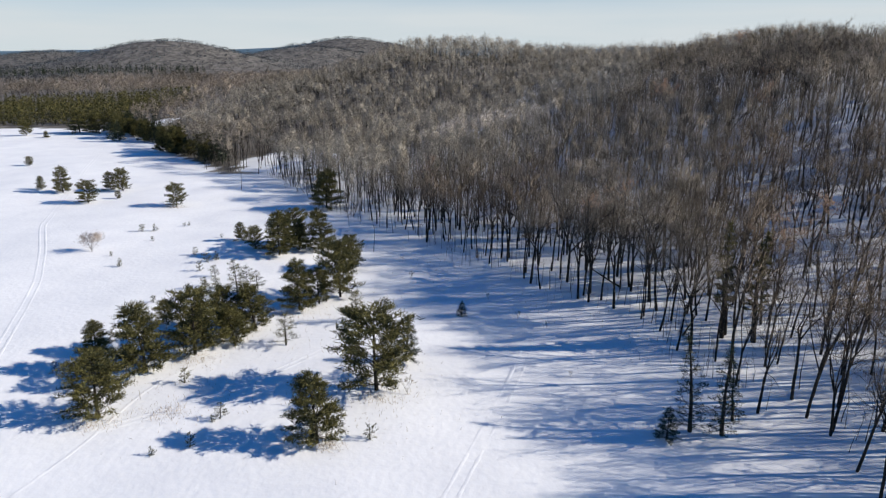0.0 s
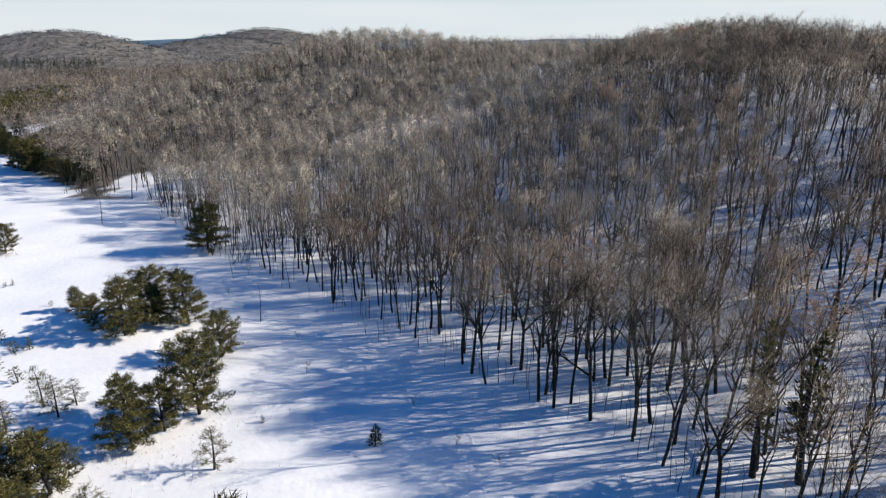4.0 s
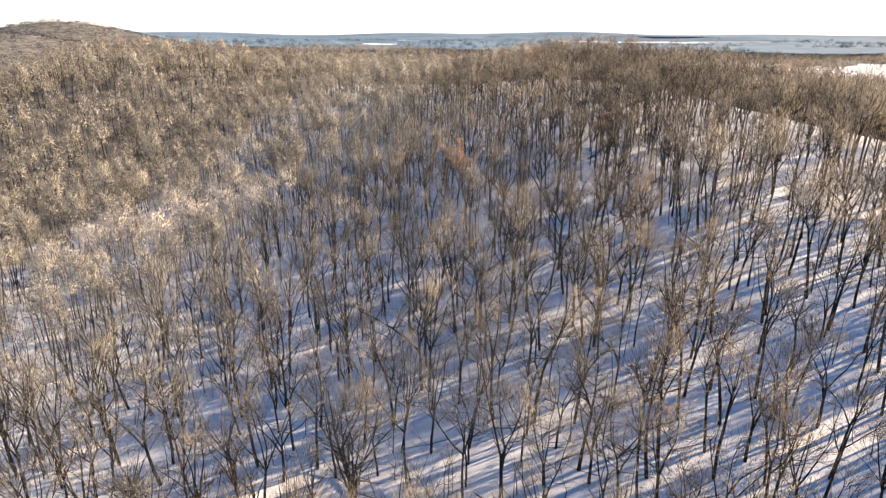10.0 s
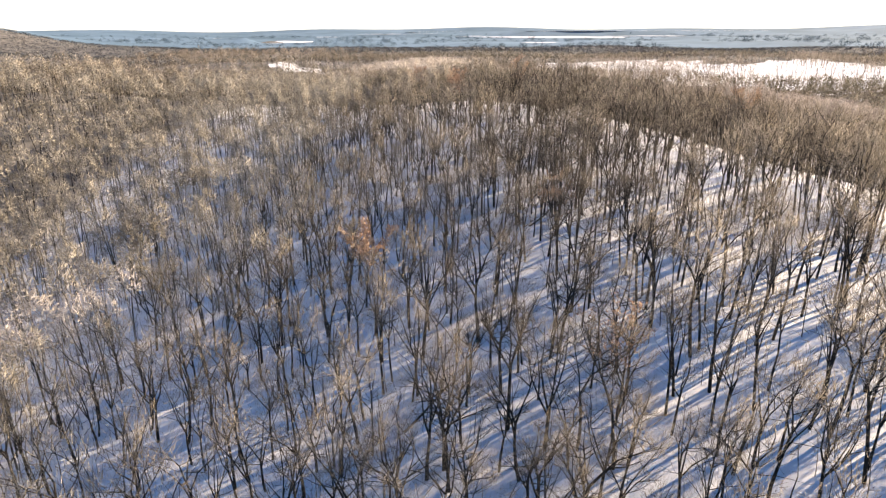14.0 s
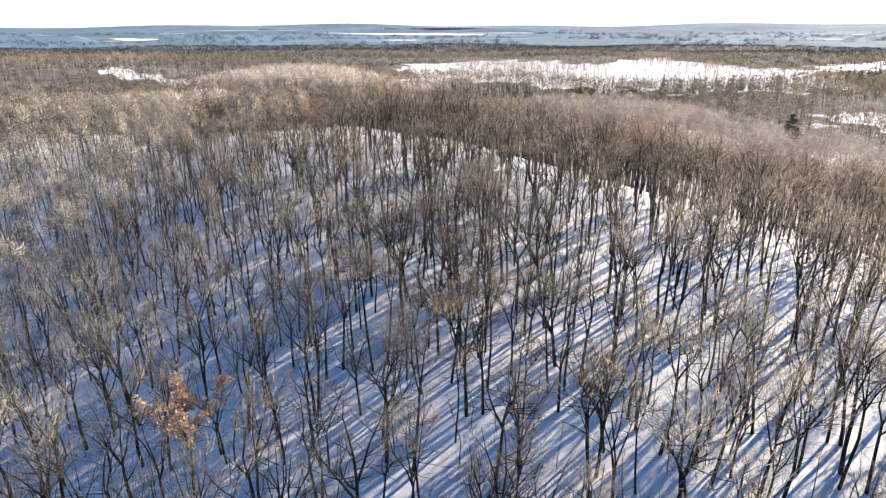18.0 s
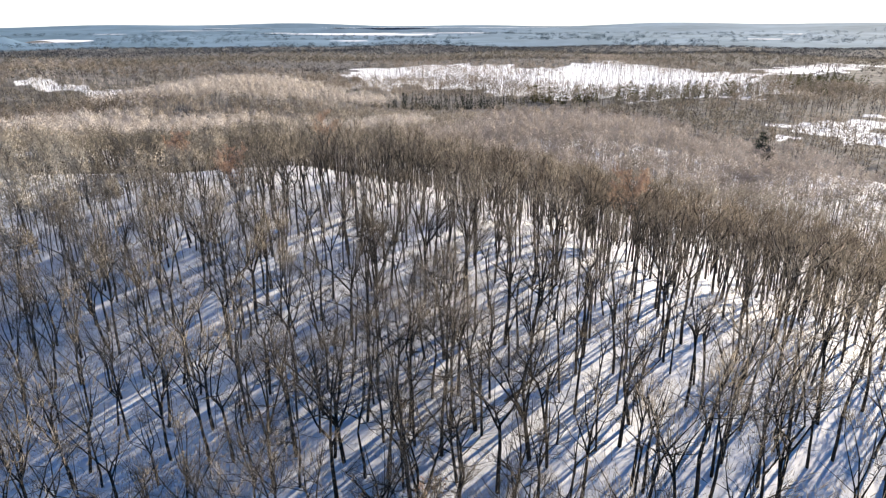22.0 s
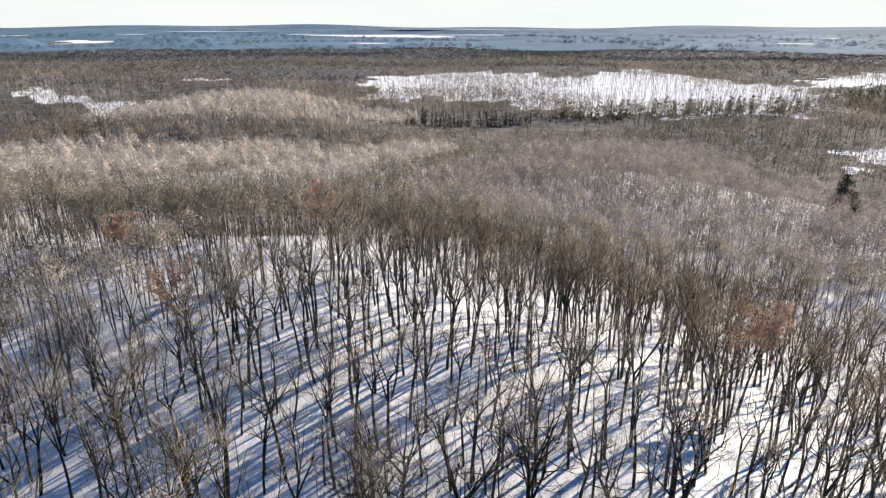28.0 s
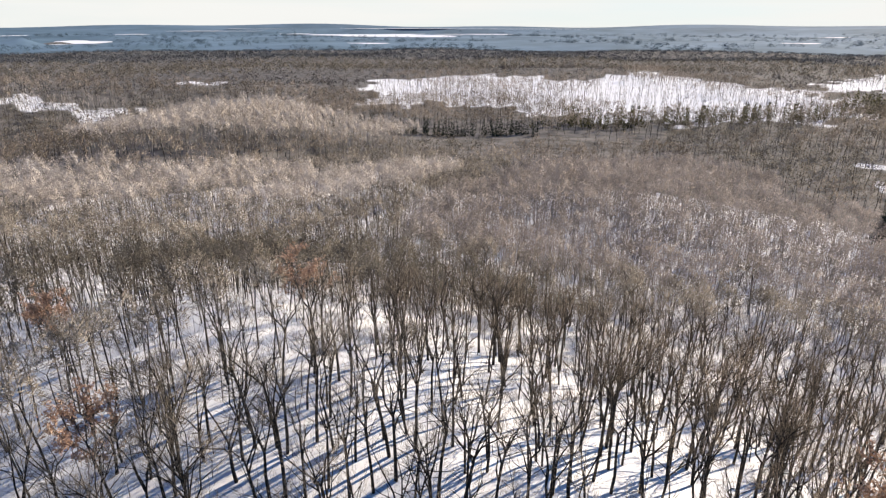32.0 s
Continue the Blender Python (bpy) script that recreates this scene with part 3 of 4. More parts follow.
TUFT = [dome_tree(400 + k, 14.5, 3.2 + 0.4 * (k % 3), 6.0, 84, 1.6, 0.26, limbs=0) for k in range(7)]
CLUMP = [dome_tree(500 + k, 8.5, 8.0 + (k % 3), 7.5, 40, 3.0, 0.9, limbs=0) for k in range(5)]
KNOB = [dome_tree(520 + k, 7.0, 9.5 + (k % 3), 5.5, 46, 2.0, 1.2, limbs=0) for k in range(5)]
SPARSE = [bare_tree(350 + k, 12.0, 1, 3, 0, 22, 0.16, 3, wide=0.9, long=0.13, trunk_r=0.14, slim=True) for k in range(4)]
FULL = [bare_tree(240 + k, TOP * 0.95, 4, 10, 0, 400, 0.047, 5, wide=1.1, fork=0.4, trunk_r=0.165, long=0.085, fuzz=0.5) for k in range(6)]
FINE_FULL = [bare_tree(130 + k, TOP * 0.95, 3, 22, 3, 1000, 0.0175, 6, wide=1.1, fork=0.36, trunk_r=0.135, long=0.08, fuzz=0.3) for k in range(6)]
THIN = [bare_tree(340 + k, 13.0, 2, 4, 0, 60, 0.10, 3, wide=0.9, long=0.12, trunk_r=0.13) for k in range(4)]
SAPLING = [bare_tree(600 + k, 7.0, 1, 4, 0, 26, 0.03, 3, wide=0.8, trunk_r=0.055, fork=0.5, long=0.12) for k in range(5)]

x, y = scatter(rng, -130, 330, -40, 470, 4.9)
far_part = (off_line(x, y) >= 88) & ((0.8 * x - 0.6 * y <= 0) | (x >= 215))
x2, y2 = scatter(rng, -130, 330, -40, 470, 4.3)
kept = (y2 >= 185) | (rng.uniform(0, 1, len(x2)) < 0.93)
x2, y2 = x2[kept], y2[kept]
near_part = (off_line(x2, y2) < 88) | (0.8 * x2 - 0.6 * y2 > 0) & (x2 < 215)
x8, y8 = scatter(rng, 95, 152, 130, 320, 8.5)
thick = (x8 < 134) | (y8 > 215) & (y8 < 275)
x8, y8 = x8[thick], y8[thick]
x3, y3 = scatter(rng, -130, 330, 60, 470, 9.0)
more = thick_wood(x3, y3) & (off_line(x3, y3) >= 60) & (off_line(x3, y3) < 150)
x, y = np.concatenate([x[far_part], x2[near_part], x3[more], x8]), np.concatenate([y[far_part], y2[near_part], y3[more], y8])
x9, y9 = scatter(rng, 138, 250, 165, 292, 7.5)
behind, clear = past_ridge(x9, y9)
x9, y9 = x9[(behind > -9) & (behind < clear)], y9[(behind > -9) & (behind < clear)]
x5, y5 = scatter(rng, -70, 60, 40, 215, 6.0)
edge_d = np.full(len(x5), 1e9)
for (ax, ay), (bx_, by_) in zip(FIELD[2:11], FIELD[3:12]):
    f = np.clip(((x5 - ax) * (bx_ - ax) + (y5 - ay) * (by_ - ay)) / ((bx_ - ax) ** 2 + (by_ - ay) ** 2), 0, 1)
    edge_d = np.minimum(edge_d, np.hypot(x5 - ax - f * (bx_ - ax), y5 - ay - f * (by_ - ay)))
x5, y5 = x5[edge_d < 22], y5[edge_d < 22]
x7, y7 = scatter(rng, 36, 66, -20, 46, 6.5)
x, y = np.concatenate([x, x5, x7, x9]), np.concatenate([y, y5, y7, y9])
x6, y6 = scatter(rng, 110, 235, 120, 350, 5.2)
behind, clear = past_ridge(x6, y6)
thick = (behind > np.maximum(clear, 8)) & (behind < 66)
x6, y6 = x6[thick], y6[thick]
x, y = np.concatenate([x, x6]), np.concatenate([y, y6])
keep = ~open_ground(x, y) & (rng.uniform(0, 1, len(x)) > 0.06)
x, y = x[keep], y[keep]
d = off_line(x, y)

# oaks that kept their withered leaves
OAKS = [(66, 203), (122, 275), (125, 307), (154, 290), (172, 223), (79, 161), (94, 194), (22, 102), (29, 104), (47, 84), (54, 90), (-8, 154)]
for ox, oy in OAKS:
    clear = np.hypot(x - ox, y - oy) > 3.5
    x, y, d = x[clear], y[clear], d[clear]
order = np.argsort(d + rng.uniform(0, 8, len(d)))
near, rest = order[:290], order[290:]
slim_meshes, full_meshes, light_meshes = ([tuple(mesh_of(nm, *p, mt) for nm, p, mt in zip(("trunk", "branchwork", "crown"), v, (BARK, LIMB, tm))) for v in kinds] for kinds, tm in ((FINE, TWIG), (FINE_FULL, ASH), (SLIM, GREYBROWN)))
for k, i in enumerate(near):
    tree = thing("bare_tree", "leafless grey-brown hardwood tree standing in snow", "tree", "trees of the wood")
    bushy = 0.8 * x[i] - 0.6 * y[i] < -55 + rng.normal(0, 8)
    if bushy:
        tagged(tree, "leafless bushy hardwood tree with a spreading crown")
    kinds = full_meshes if bushy else slim_meshes if y[i] < 170 + rng.normal(0, 6) else light_meshes
    grow(tree, kinds[k % len(kinds)])
    s = rng.uniform(0.7, 1.18) if y[i] > 130 else rng.uniform(0.86, 1.24)
    tree.matrix_world = pose(x[i], y[i], float(height(x[i], y[i])) - 0.1, 0, 0, rng.uniform(0, 360)) @ Matrix.Diagonal((s, s, s, 1))

LEAFY = []
for k in range(6):
    v = bare_tree(150 + k, TOP, 3, 20, 3, 500, 0.03, 6, wide=1.15)
    lv = leaves_on(np.random.default_rng(160 + k), v[2], 3300 if k < 3 else 800, 0.17)
    LEAFY.append([mesh_of(nm, *p, mt) for nm, p, mt in zip(("trunk", "branchwork", "crown", "foliage"), (*v, lv), (BARK, LIMB, TWIG, RUST))])
for k, (ox, oy) in enumerate(OAKS):
    oak = thing("oak_tree", "oak holding withered rust-orange leaves among bare trees" if k < 5 else "oak with a few withered reddish leaves on bare branches", "tree", "oaks with withered leaves")
    grow(oak, LEAFY[k % 3 if k < 5 else 3 + k % 3], "withered rust-orange leaves")
    s = rng.uniform(0.8, 1.0)
    oak.matrix_world = pose(ox, oy, float(height(ox, oy)) - 0.1, 0, 0, rng.uniform(0, 360)) @ Matrix.Diagonal((s, s, s, 1))

xr, yr, dr = x[rest], y[rest], d[rest]
pale, rosy, olive, dark, brown = (within(xr, yr, sp) for sp in (PALE_SPOTS, ROSY_SPOTS, OLIVE_SPOTS, DARK_SPOTS, BROWN_SPOTS))
olive &= ~brown
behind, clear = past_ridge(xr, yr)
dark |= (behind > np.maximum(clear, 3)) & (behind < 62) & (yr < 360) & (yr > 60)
sparse = (behind > 3) & (behind <= clear) & (yr < 300) & (yr > 130) & ~rosy
pale, olive, dark, brown = pale & ~sparse, olive & ~sparse, dark & ~sparse, brown & ~sparse
plain = ~pale & ~rosy & ~olive & ~dark & ~brown & ~sparse
for nm, label, sel, tm, wm in (("woodland", "dense leafless grey-brown hardwood forest on a snowy slope", plain, TWIG, BARK),
                               ("aspen_stand", "stand of pale leafless aspens on the snow", pale, PALE, PALE_BARK),
                               ("birch_stand", "stand of rosy-brown leafless young birches", rosy & ~pale & ~dark, ROSY, PALE_BARK),
                               ("slope_wood", "open leafless dark brown wood on a sunlit snowy slope", sparse, BROWN, BARK),
                               ("shaded_wood", "brown leafless wood behind the ridge, its shade put into the colour", dark & ~pale & ~olive, DARK_SHADEWOOD, BARK),
                               ("edge_wood", "dense dark brown leafless wood beside the snowy field", brown & ~dark & ~rosy & ~pale, BROWN, BARK),
                               ("oak_wood", "olive-brown leafless oak wood on the hill", olive & ~rosy & ~pale, OLIVE, BARK)):
    full = 0.8 * xr - 0.6 * yr < -58 + 6 * np.sin(xr * 0.3)
    reach = np.where(dark, 0, np.where(sparse, 400, np.where(full, 62, 70)))
    for near_by, kinds, sd in (((dr < reach) & ~full & (yr < 185) & ~sparse, MID, 20), ((dr < reach) & ~full & ((yr >= 185) | sparse), MID_SLIM, 25), ((dr < reach) & full, FULL, 30), ((dr >= reach) & dark, SHADED, 40), ((dr >= reach) & ~dark & (dr < 140), COARSE, 50), ((dr >= 140) & ~dark, DOME, 55)):
        pick = sel & near_by
        if pick.sum() > 3:
            woods(nm, label, xr[pick], yr[pick], kinds, sd, *((0.6, 0.95) if tm is DARK_SHADEWOOD else (0.66, 1.03) if kinds is MID_SLIM else (0.72, 1.1)), wood_mat=wm, twig_mat=GREYBROWN if kinds is MID_SLIM and tm is TWIG else tm)

gx5, gy5 = scatter(rng, -86, -40, 202, 260, 6.0)
keep = np.hypot((gx5 + 63) / 20, (gy5 - 230) / 26) < 1
woods("glade_trees", "scattered bare trees on a small snowy glade", gx5[keep], gy5[keep], MID_SLIM, 58, 0.6, 0.9)

# brushwood that closes the denser parts of the wood
bx, by = scatter(rng, -130, 330, 60, 470, 4.6)
keep = thick_wood(bx, by) & ~open_ground(bx, by) & (off_line(bx, by) > 22)
bx, by = bx[keep], by[keep]
br = np.random.default_rng(65)
base = np.repeat(np.stack([bx, by, height(bx, by) - 0.1], -1), 9, axis=0)
base += np.concatenate([br.normal(0, 1.2, (len(base), 2)), np.zeros((len(base), 1))], 1)
way = br.normal(0, 0.3, (len(base), 3)) + np.array([0, 0, 1.0])
way /= np.linalg.norm(way, axis=1, keepdims=True)
brush = slivers(br, base, way, br.uniform(2.0, 6.5, len(base)), br.uniform(0.08, 0.2, len(base)))
# the dark twig colour stands in for shade in the gaps between crowns
tagged(new("brushwood", mesh_of("brushwood", *brush, DARK_SHADEWOOD)), "tangled brush under the bare trees, coloured dark for shade between crowns", "brush", kind="stuff")

# undergrowth of thin saplings
xs, ys = scatter(rng, -90, 260, 35, 330, 6.4)
keep = ~open_ground(xs, ys) & (off_line(xs, ys) < 130)
woods("undergrowth", "thin bare saplings under the taller trees", xs[keep], ys[keep], SAPLING, 60, 0.5, 1.3, category="saplings")

# low trees and brush along the edge of the field
er = np.random.default_rng(66)
edge = np.array([(45, 50), *FIELD[:12]], float)
f = np.sort(er.uniform(0, len(edge) - 1.001, 190))
k0 = f.astype(int)
ex = edge[k0] + (edge[k0 + 1] - edge[k0]) * (f - k0)[:, None] + er.normal(1.5, 2.2, (190, 2))
woods("edge_brush", "low bare brush and saplings along the field's edge", ex[:, 0], ex[:, 1], SAPLING, 67, 0.35, 0.9, category="saplings")

# woods farther off
xf, yf = scatter(rng, -420, 760, 100, 900, 8.6)
far_d = off_line(xf, yf)
planted_pines = (xf < -172) & (yf > 320) & (yf < 474)
keep = ~planted_pines & ~open_ground(xf, yf) & ~((xf > -130) & (xf < 330) & (yf > 30) & (yf < 470)) & (far_d < 620) & (yf > -0.35 * xf + 60)
xf, yf = xf[keep], yf[keep]
# the bottom below the spruce row lies open to the view
low = within(xf, yf, [(360, 530, 55, 45), (410, 490, 55, 45), (455, 450, 55, 45)]) & (rng.uniform(0, 1, len(xf)) < 0.94)
xf, yf = xf[~low], yf[~low]
pale, rosy = within(xf, yf, PALE_SPOTS), within(xf, yf, ROSY_SPOTS)
# valley stands darkened in colour to paint the shade between ridges
dim = within(xf, yf, [(300, 464, 85, 20), (225, 718, 100, 38), (430, 320, 60, 42), (520, 400, 80, 50), (120, 660, 80, 40)]) & ~pale & ~rosy
rest_ = ~pale & ~rosy & ~dim
woods("far_woodland", "leafless brown woods over low snowy hills", xf[rest_], yf[rest_], TUFT, 70, twig_mat=GREYWOOD)
woods("valley_wood", "leafless wood along a valley, coloured darker as in shade", xf[dim], yf[dim], TUFT, 75, twig_mat=DARK_SHADEWOOD)
woods("far_aspens", "pale leafless aspens beyond the ridge", xf[pale], yf[pale], TUFT, 80, 0.75, 1.0, PALE_BARK, PALE)
woods("far_birches", "rosy-brown young birches on a low knoll", xf[rosy & ~pale], yf[rosy & ~pale], TUFT, 90, 0.6, 0.85, PALE_BARK, ROSY)
xs, ys = scatter(rng, 130, 280, 670, 810, 7.5)
keep = inside(xs, ys, SLOPES[3])
woods("slope_aspens", "pale slender aspens on a snowy bank", xs[keep], ys[keep], THIN, 82, 0.7, 1.0, PALE_BARK, PALE)
xf, yf = scatter(rng, -1200, 2050, 300, 2150, 21)
far_d = off_line(xf, yf)
keep = ~open_ground(xf, yf) & (far_d >= 615) & (far_d < 1950) & (yf > -0.2 * xf + 200) & (yf > 0.9 * -xf)
band = keep & (far_d > 1000) & (far_d < 1400) & (xf > 150)
keep &= ~band
near_hills = keep & (far_d < 1050)
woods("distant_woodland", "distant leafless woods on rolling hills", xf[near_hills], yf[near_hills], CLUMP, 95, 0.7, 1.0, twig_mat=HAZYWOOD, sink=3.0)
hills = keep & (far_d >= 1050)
woods("hill_woodland", "leafless woods on far hills, haze painted grey-blue", xf[hills], yf[hills], KNOB, 94, 0.9, 1.2, HAZY_HILLWOOD, HAZY_HILLWOOD, sink=3.0)
woods("dark_belt", "distant dark belt of woods", xf[band], yf[band], CLUMP, 96, 0.8, 1.1, twig_mat=DARK_SHADEWOOD, sink=1.5)
# belts of wood over the lowland
wr = np.random.default_rng(88)
wa, wd = np.radians(wr.uniform(-45, 112, 5200)), 2020 + 2300 * wr.uniform(0, 1, 5200) ** 1.3
xl, yl = 90 + wd * np.sin(wa), 190 + wd * np.cos(wa)
keep = np.sin(wd * 0.011 + 2.5 * np.sin(wa * 7)) + 0.8 * np.sin(wa * 19 + wd * 0.003) > 0.15
for az_deg, dist, half, depth, lz in LAKES:
    c, s = math.cos(radians(az_deg)), math.sin(radians(az_deg))
    keep &= np.hypot(((xl - 90) * c - (yl - 190) * s) / half, ((xl - 90) * s + (yl - 190) * c - dist) / depth) > 1.25
woods("lowland_woods", "distant belts of woods over flat country, haze painted blue-grey", xl[keep], yl[keep], CLUMP, 89, 0.9, 1.5, HAZY_LOWLAND, HAZY_LOWLAND, sink=1.0, ground_z=lowland)
# aspens crowding behind the ridge
xb, yb = scatter(rng, 80, 370, 400, 640, 4.9)
keep = within(xb, yb, PALE_SPOTS[1:7])
woods("aspen_crowns", "pale tan crowns of crowded leafless aspens", xb[keep], yb[keep], DOME, 92, 0.9, 1.15, PALE_BARK, PALE)
# young birches crowding the knoll
xb, yb = scatter(rng, 195, 415, 190, 400, 4.9)
keep = within(xb, yb, ROSY_SPOTS) & ~open_ground(xb, yb)
woods("birch_crowns", "hazy rosy-grey crowns of crowded young birches", xb[keep], yb[keep], DOME, 93, 0.6, 0.85, PALE_BARK, ROSY)
xb, yb = scatter(rng, 225, 400, 235, 385, 5.2)
keep = within(xb, yb, ROSY_SPOTS) & ~open_ground(xb, yb)
woods("birch_thicket", "crowded young birches with pale stems on a knoll", xb[keep], yb[keep], THIN, 98, 0.6, 0.85, PALE_BARK, ROSY)
# scattered trees on the open slopes
xo, yo = scatter(rng, 130, 1200, 220, 900, 7.2)
keep = np.zeros(len(xo), bool)
for poly in SLOPES[:4]:
    keep |= inside(xo, yo, poly)
keep &= rng.uniform(0, 1, len(xo)) < 0.82 + 0.4 * np.sin(xo * 0.021 + yo * 0.013)
woods("open_wood", "scattered bare trees on an open snowy slope", xo[keep], yo[keep], SPARSE, 97, 0.6, 1.1)

xo, yo = scatter(rng, 430, 1000, 350, 900, 9)
belt = np.sin(xo * 0.017 - yo * 0.011 + 1.2 * np.sin(xo * 0.008)) + 0.6 * np.sin(xo * 0.05 + yo * 0.03)
keep = (inside(xo, yo, SLOPES[0]) | inside(xo, yo, SLOPES[1])) & ((belt > 0.4) | within(xo, yo, [(650, 640, 75, 40), (740, 695, 90, 45), (835, 545, 55, 60), (640, 800, 70, 60)]) & (rng.uniform(0, 1, len(xo)) < 0.6))
woods("slope_belt", "belts of bare grey-brown trees across a snowy slope", xo[keep], yo[keep], TUFT, 99, 0.65, 0.95, twig_mat=GREYWOOD)

# ---- needle trees ----
PINES = [conifer(700 + k, 8.0, 2.9, 11, 8, 7600, 0.44, bare=0.06, cone=0.5, round_top=k % 2 == 0, slender=0.19) for k in range(4)]
SPRUCE = [conifer(720 + k, 8.0, 2.7, 15, 7, 5200, 0.36, bare=0.03, cone=0.7, slender=0.16) for k in range(3)]
TALL = [conifer(740 + k, 17.0, 1.8, 13, 5, 1300, 0.55, bare=0.3, cone=0.6) for k in range(2)]


def needle_set(v, mat):
    return [mesh_of(nm, *p, mt) for nm, p, mt in zip(("trunk", "branchwork", "foliage"), v, (BARK, BARK, mat))]


PINE_M, SPRUCE_M, TALL_M = [needle_set(v, NEEDLE) for v in PINES], [needle_set(v, FIR) for v in SPRUCE], [needle_set(v, NEEDLE) for v in TALL]


def set_conifer(name, label, meshes, px, py, tall, own, group):
    tree = thing(name, label, "tree", group)
    grow(tree, meshes)
    s = tall / own
    w = s * rng.uniform(1.0, 1.35)
    tree.matrix_world = pose(px, py, float(height(px, py)) - 0.08, 0, 0, rng.uniform(0, 360)) @ Matrix.Diagonal((w, w, s, 1))
    return tree


FIELD_PINES = [(-11.2, 63, 11.2), (-16.2, 52.5, 8.6), (-42.2, 57, 8.2), (-42, 68, 10), (-37.6, 73, 9.8), (-31.8, 81.5, 7.8), (-36.4, 81.5, 6.9), (-26.6, 88, 9), (-21, 93.4, 10.2), (-29.2, 118.3, 9.5), (-21.8, 107, 6.8),
               (-37.2, 114.8, 9.6), (-43.3, 119, 5), (-48.4, 125.5, 4.5), (-35.8, 122.8, 8.2), (-51.4, 73, 5.2), (-45.8, 82.6, 3.9), (-38.5, 77.5, 6), (-46, 64, 5.5), (-34, 118.5, 7), (-24, 90.5, 6.5), (-33.5, 77, 6.5),
               (-104, 162.6, 6.6), (-118.5, 174.7, 8.2), (-101.5, 176.8, 7.2), (-106, 178.5, 6), (-76.8, 157.4, 6.4), (-127.5, 178.4, 4.4), (-98, 167.6, 2.4), (-197.5, 318, 13), (-220, 309, 8), (-205, 302, 3.6), (-160, 221.6, 3.6)]
for k, (px, py, tall) in enumerate(FIELD_PINES):
    set_conifer("pine_tree", "bushy olive-green young pine growing in the snowy field", PINE_M[k % 4], px, py, tall, 8.0, "pines in the field")
OPEN_M = [needle_set(conifer(770 + k, 5.0, 1.9, 8, 5, 1300, 0.3, bare=0.12, cone=0.55, slender=0.14), NEEDLE) for k in range(3)]
for k, (px, py, tall) in enumerate([(-16.8, 83.1, 5.2), (-25.6, 75.5, 5), (-39.8, 96.8, 5.8), (-37.1, 94.4, 5.6), (-36.1, 96.8, 3.6), (-43.9, 93.6, 3.2), (-41.5, 92, 4.5), (-28.2, 56.9, 2.3), (-47.2, 68.9, 3.9), (-53.3, 67, 2.3), (-40, 88, 5)]):
    set_conifer("thin_pine", "thin open young pine showing its bare stem", OPEN_M[k % 3], px, py, tall, 5.0, "thin pines in the field")
for k, (px, py, tall) in enumerate([(-8.1, 70.1, 6), (-0.6, 85.3, 2.8), (20.8, 53.3, 3.9)]):
    set_conifer("spruce_tree", "dense dark green spruce at the edge of the field", SPRUCE_M[k % 3], px, py, tall, 8.0, "spruces by the field")
SLENDER_M = [needle_set(conifer(730 + k, 8.0, 1.55, 15, 5, 1500, 0.3, bare=0.05, cone=0.75, slender=0.14), FIR) for k in range(3)]
for k, (px, py, tall) in enumerate([(23.6, 54.4, 11.5), (26.6, 53.5, 11), (28.8, 56, 7)]):
    set_conifer("spruce_tree", "slender dark spruce with open boughs beside bare trees", SLENDER_M[k], px, py, tall, 8.0, "spruces by the field")
for k, (px, py, tall) in enumerate([(34.9, 74.1, 17), (38.5, 72.6, 15.8), (-45, 180, 13), (-57, 198, 8), (-41, 170, 9)]):
    set_conifer("tall_pine", "tall pine with a bare lower trunk at the wood's edge", TALL_M[k % 2], px, py, tall, 17.0, "pines at the wood's edge")
set_conifer("pine_tree", "tall bushy olive-green pine at the wood's edge", PINE_M[1], -35.5, 154.5, 11, 8.0, "pines at the wood's edge")
for k in range(40):
    f = rng.uniform(0, 1)
    px, py = -84 - f * 94 + rng.normal(0, 5), 208 + f * 114 + rng.normal(0, 4)
    set_conifer("cedar_tree", "dark bushy cedar on the far side of the field", (SPRUCE_M + PINE_M)[k % 7], px, py, rng.uniform(7, 13), 8.0, "cedars behind the field")
for px, py, tall in ((352, 260, 18), (347, 256, 13), (357, 264, 12)):
    set_conifer("tall_pine", "lone dark pine beside a snowy clearing", SPRUCE_M[0], px, py, tall, 8.0, "pines by the clearing")


def needle_wood(name, label, xs, ys, variants, seed, low, high, mat, sink=0.1):
    woods(name, label, xs, ys, variants, seed, low, high, BARK, mat, "conifers", sink)


FAR_FIR = [conifer(760 + k, 12.0, 2.4, 7, 4, 75, 1.7, bare=0.03, slim=True) for k in range(4)]
ROW_FIR = [conifer(790 + k, 12.0, 1.6, 7, 4, 70, 1.4, bare=0.03, slim=True) for k in range(4)]
f = rng.uniform(0, 1, 150)
needle_wood("spruce_row", "row of dark green spruces below a snowy slope", 318 + f ** 0.8 * 144 + rng.normal(0, 3.5, 150), 595 - f ** 0.8 * 91 + rng.normal(0, 3.5, 150), ROW_FIR, 31, 0.6, 1.1, FIR)
f = rng.uniform(0, 1, 150)
needle_wood("valley_pines", "green pines mixed with bare trees along a valley", 505 + f * 180 + rng.normal(0, 12, 150), 520 - f * 150 + rng.normal(0, 12, 150), FAR_FIR, 32, 0.8, 1.25, NEEDLE)
xp, yp = scatter(rng, -520, -185, 352, 470, 5.5)
keep = yp > 342 + 0.1 * (-185 - xp)
needle_wood("pine_plantation", "rows of planted green pines behind the field", xp[keep], yp[keep], FAR_FIR, 33, 0.75, 0.9, NEEDLE)
xp, yp = scatter(rng, 680, 860, 300, 420, 9)
keep = within(xp, yp, [(770, 360, 85, 38)])
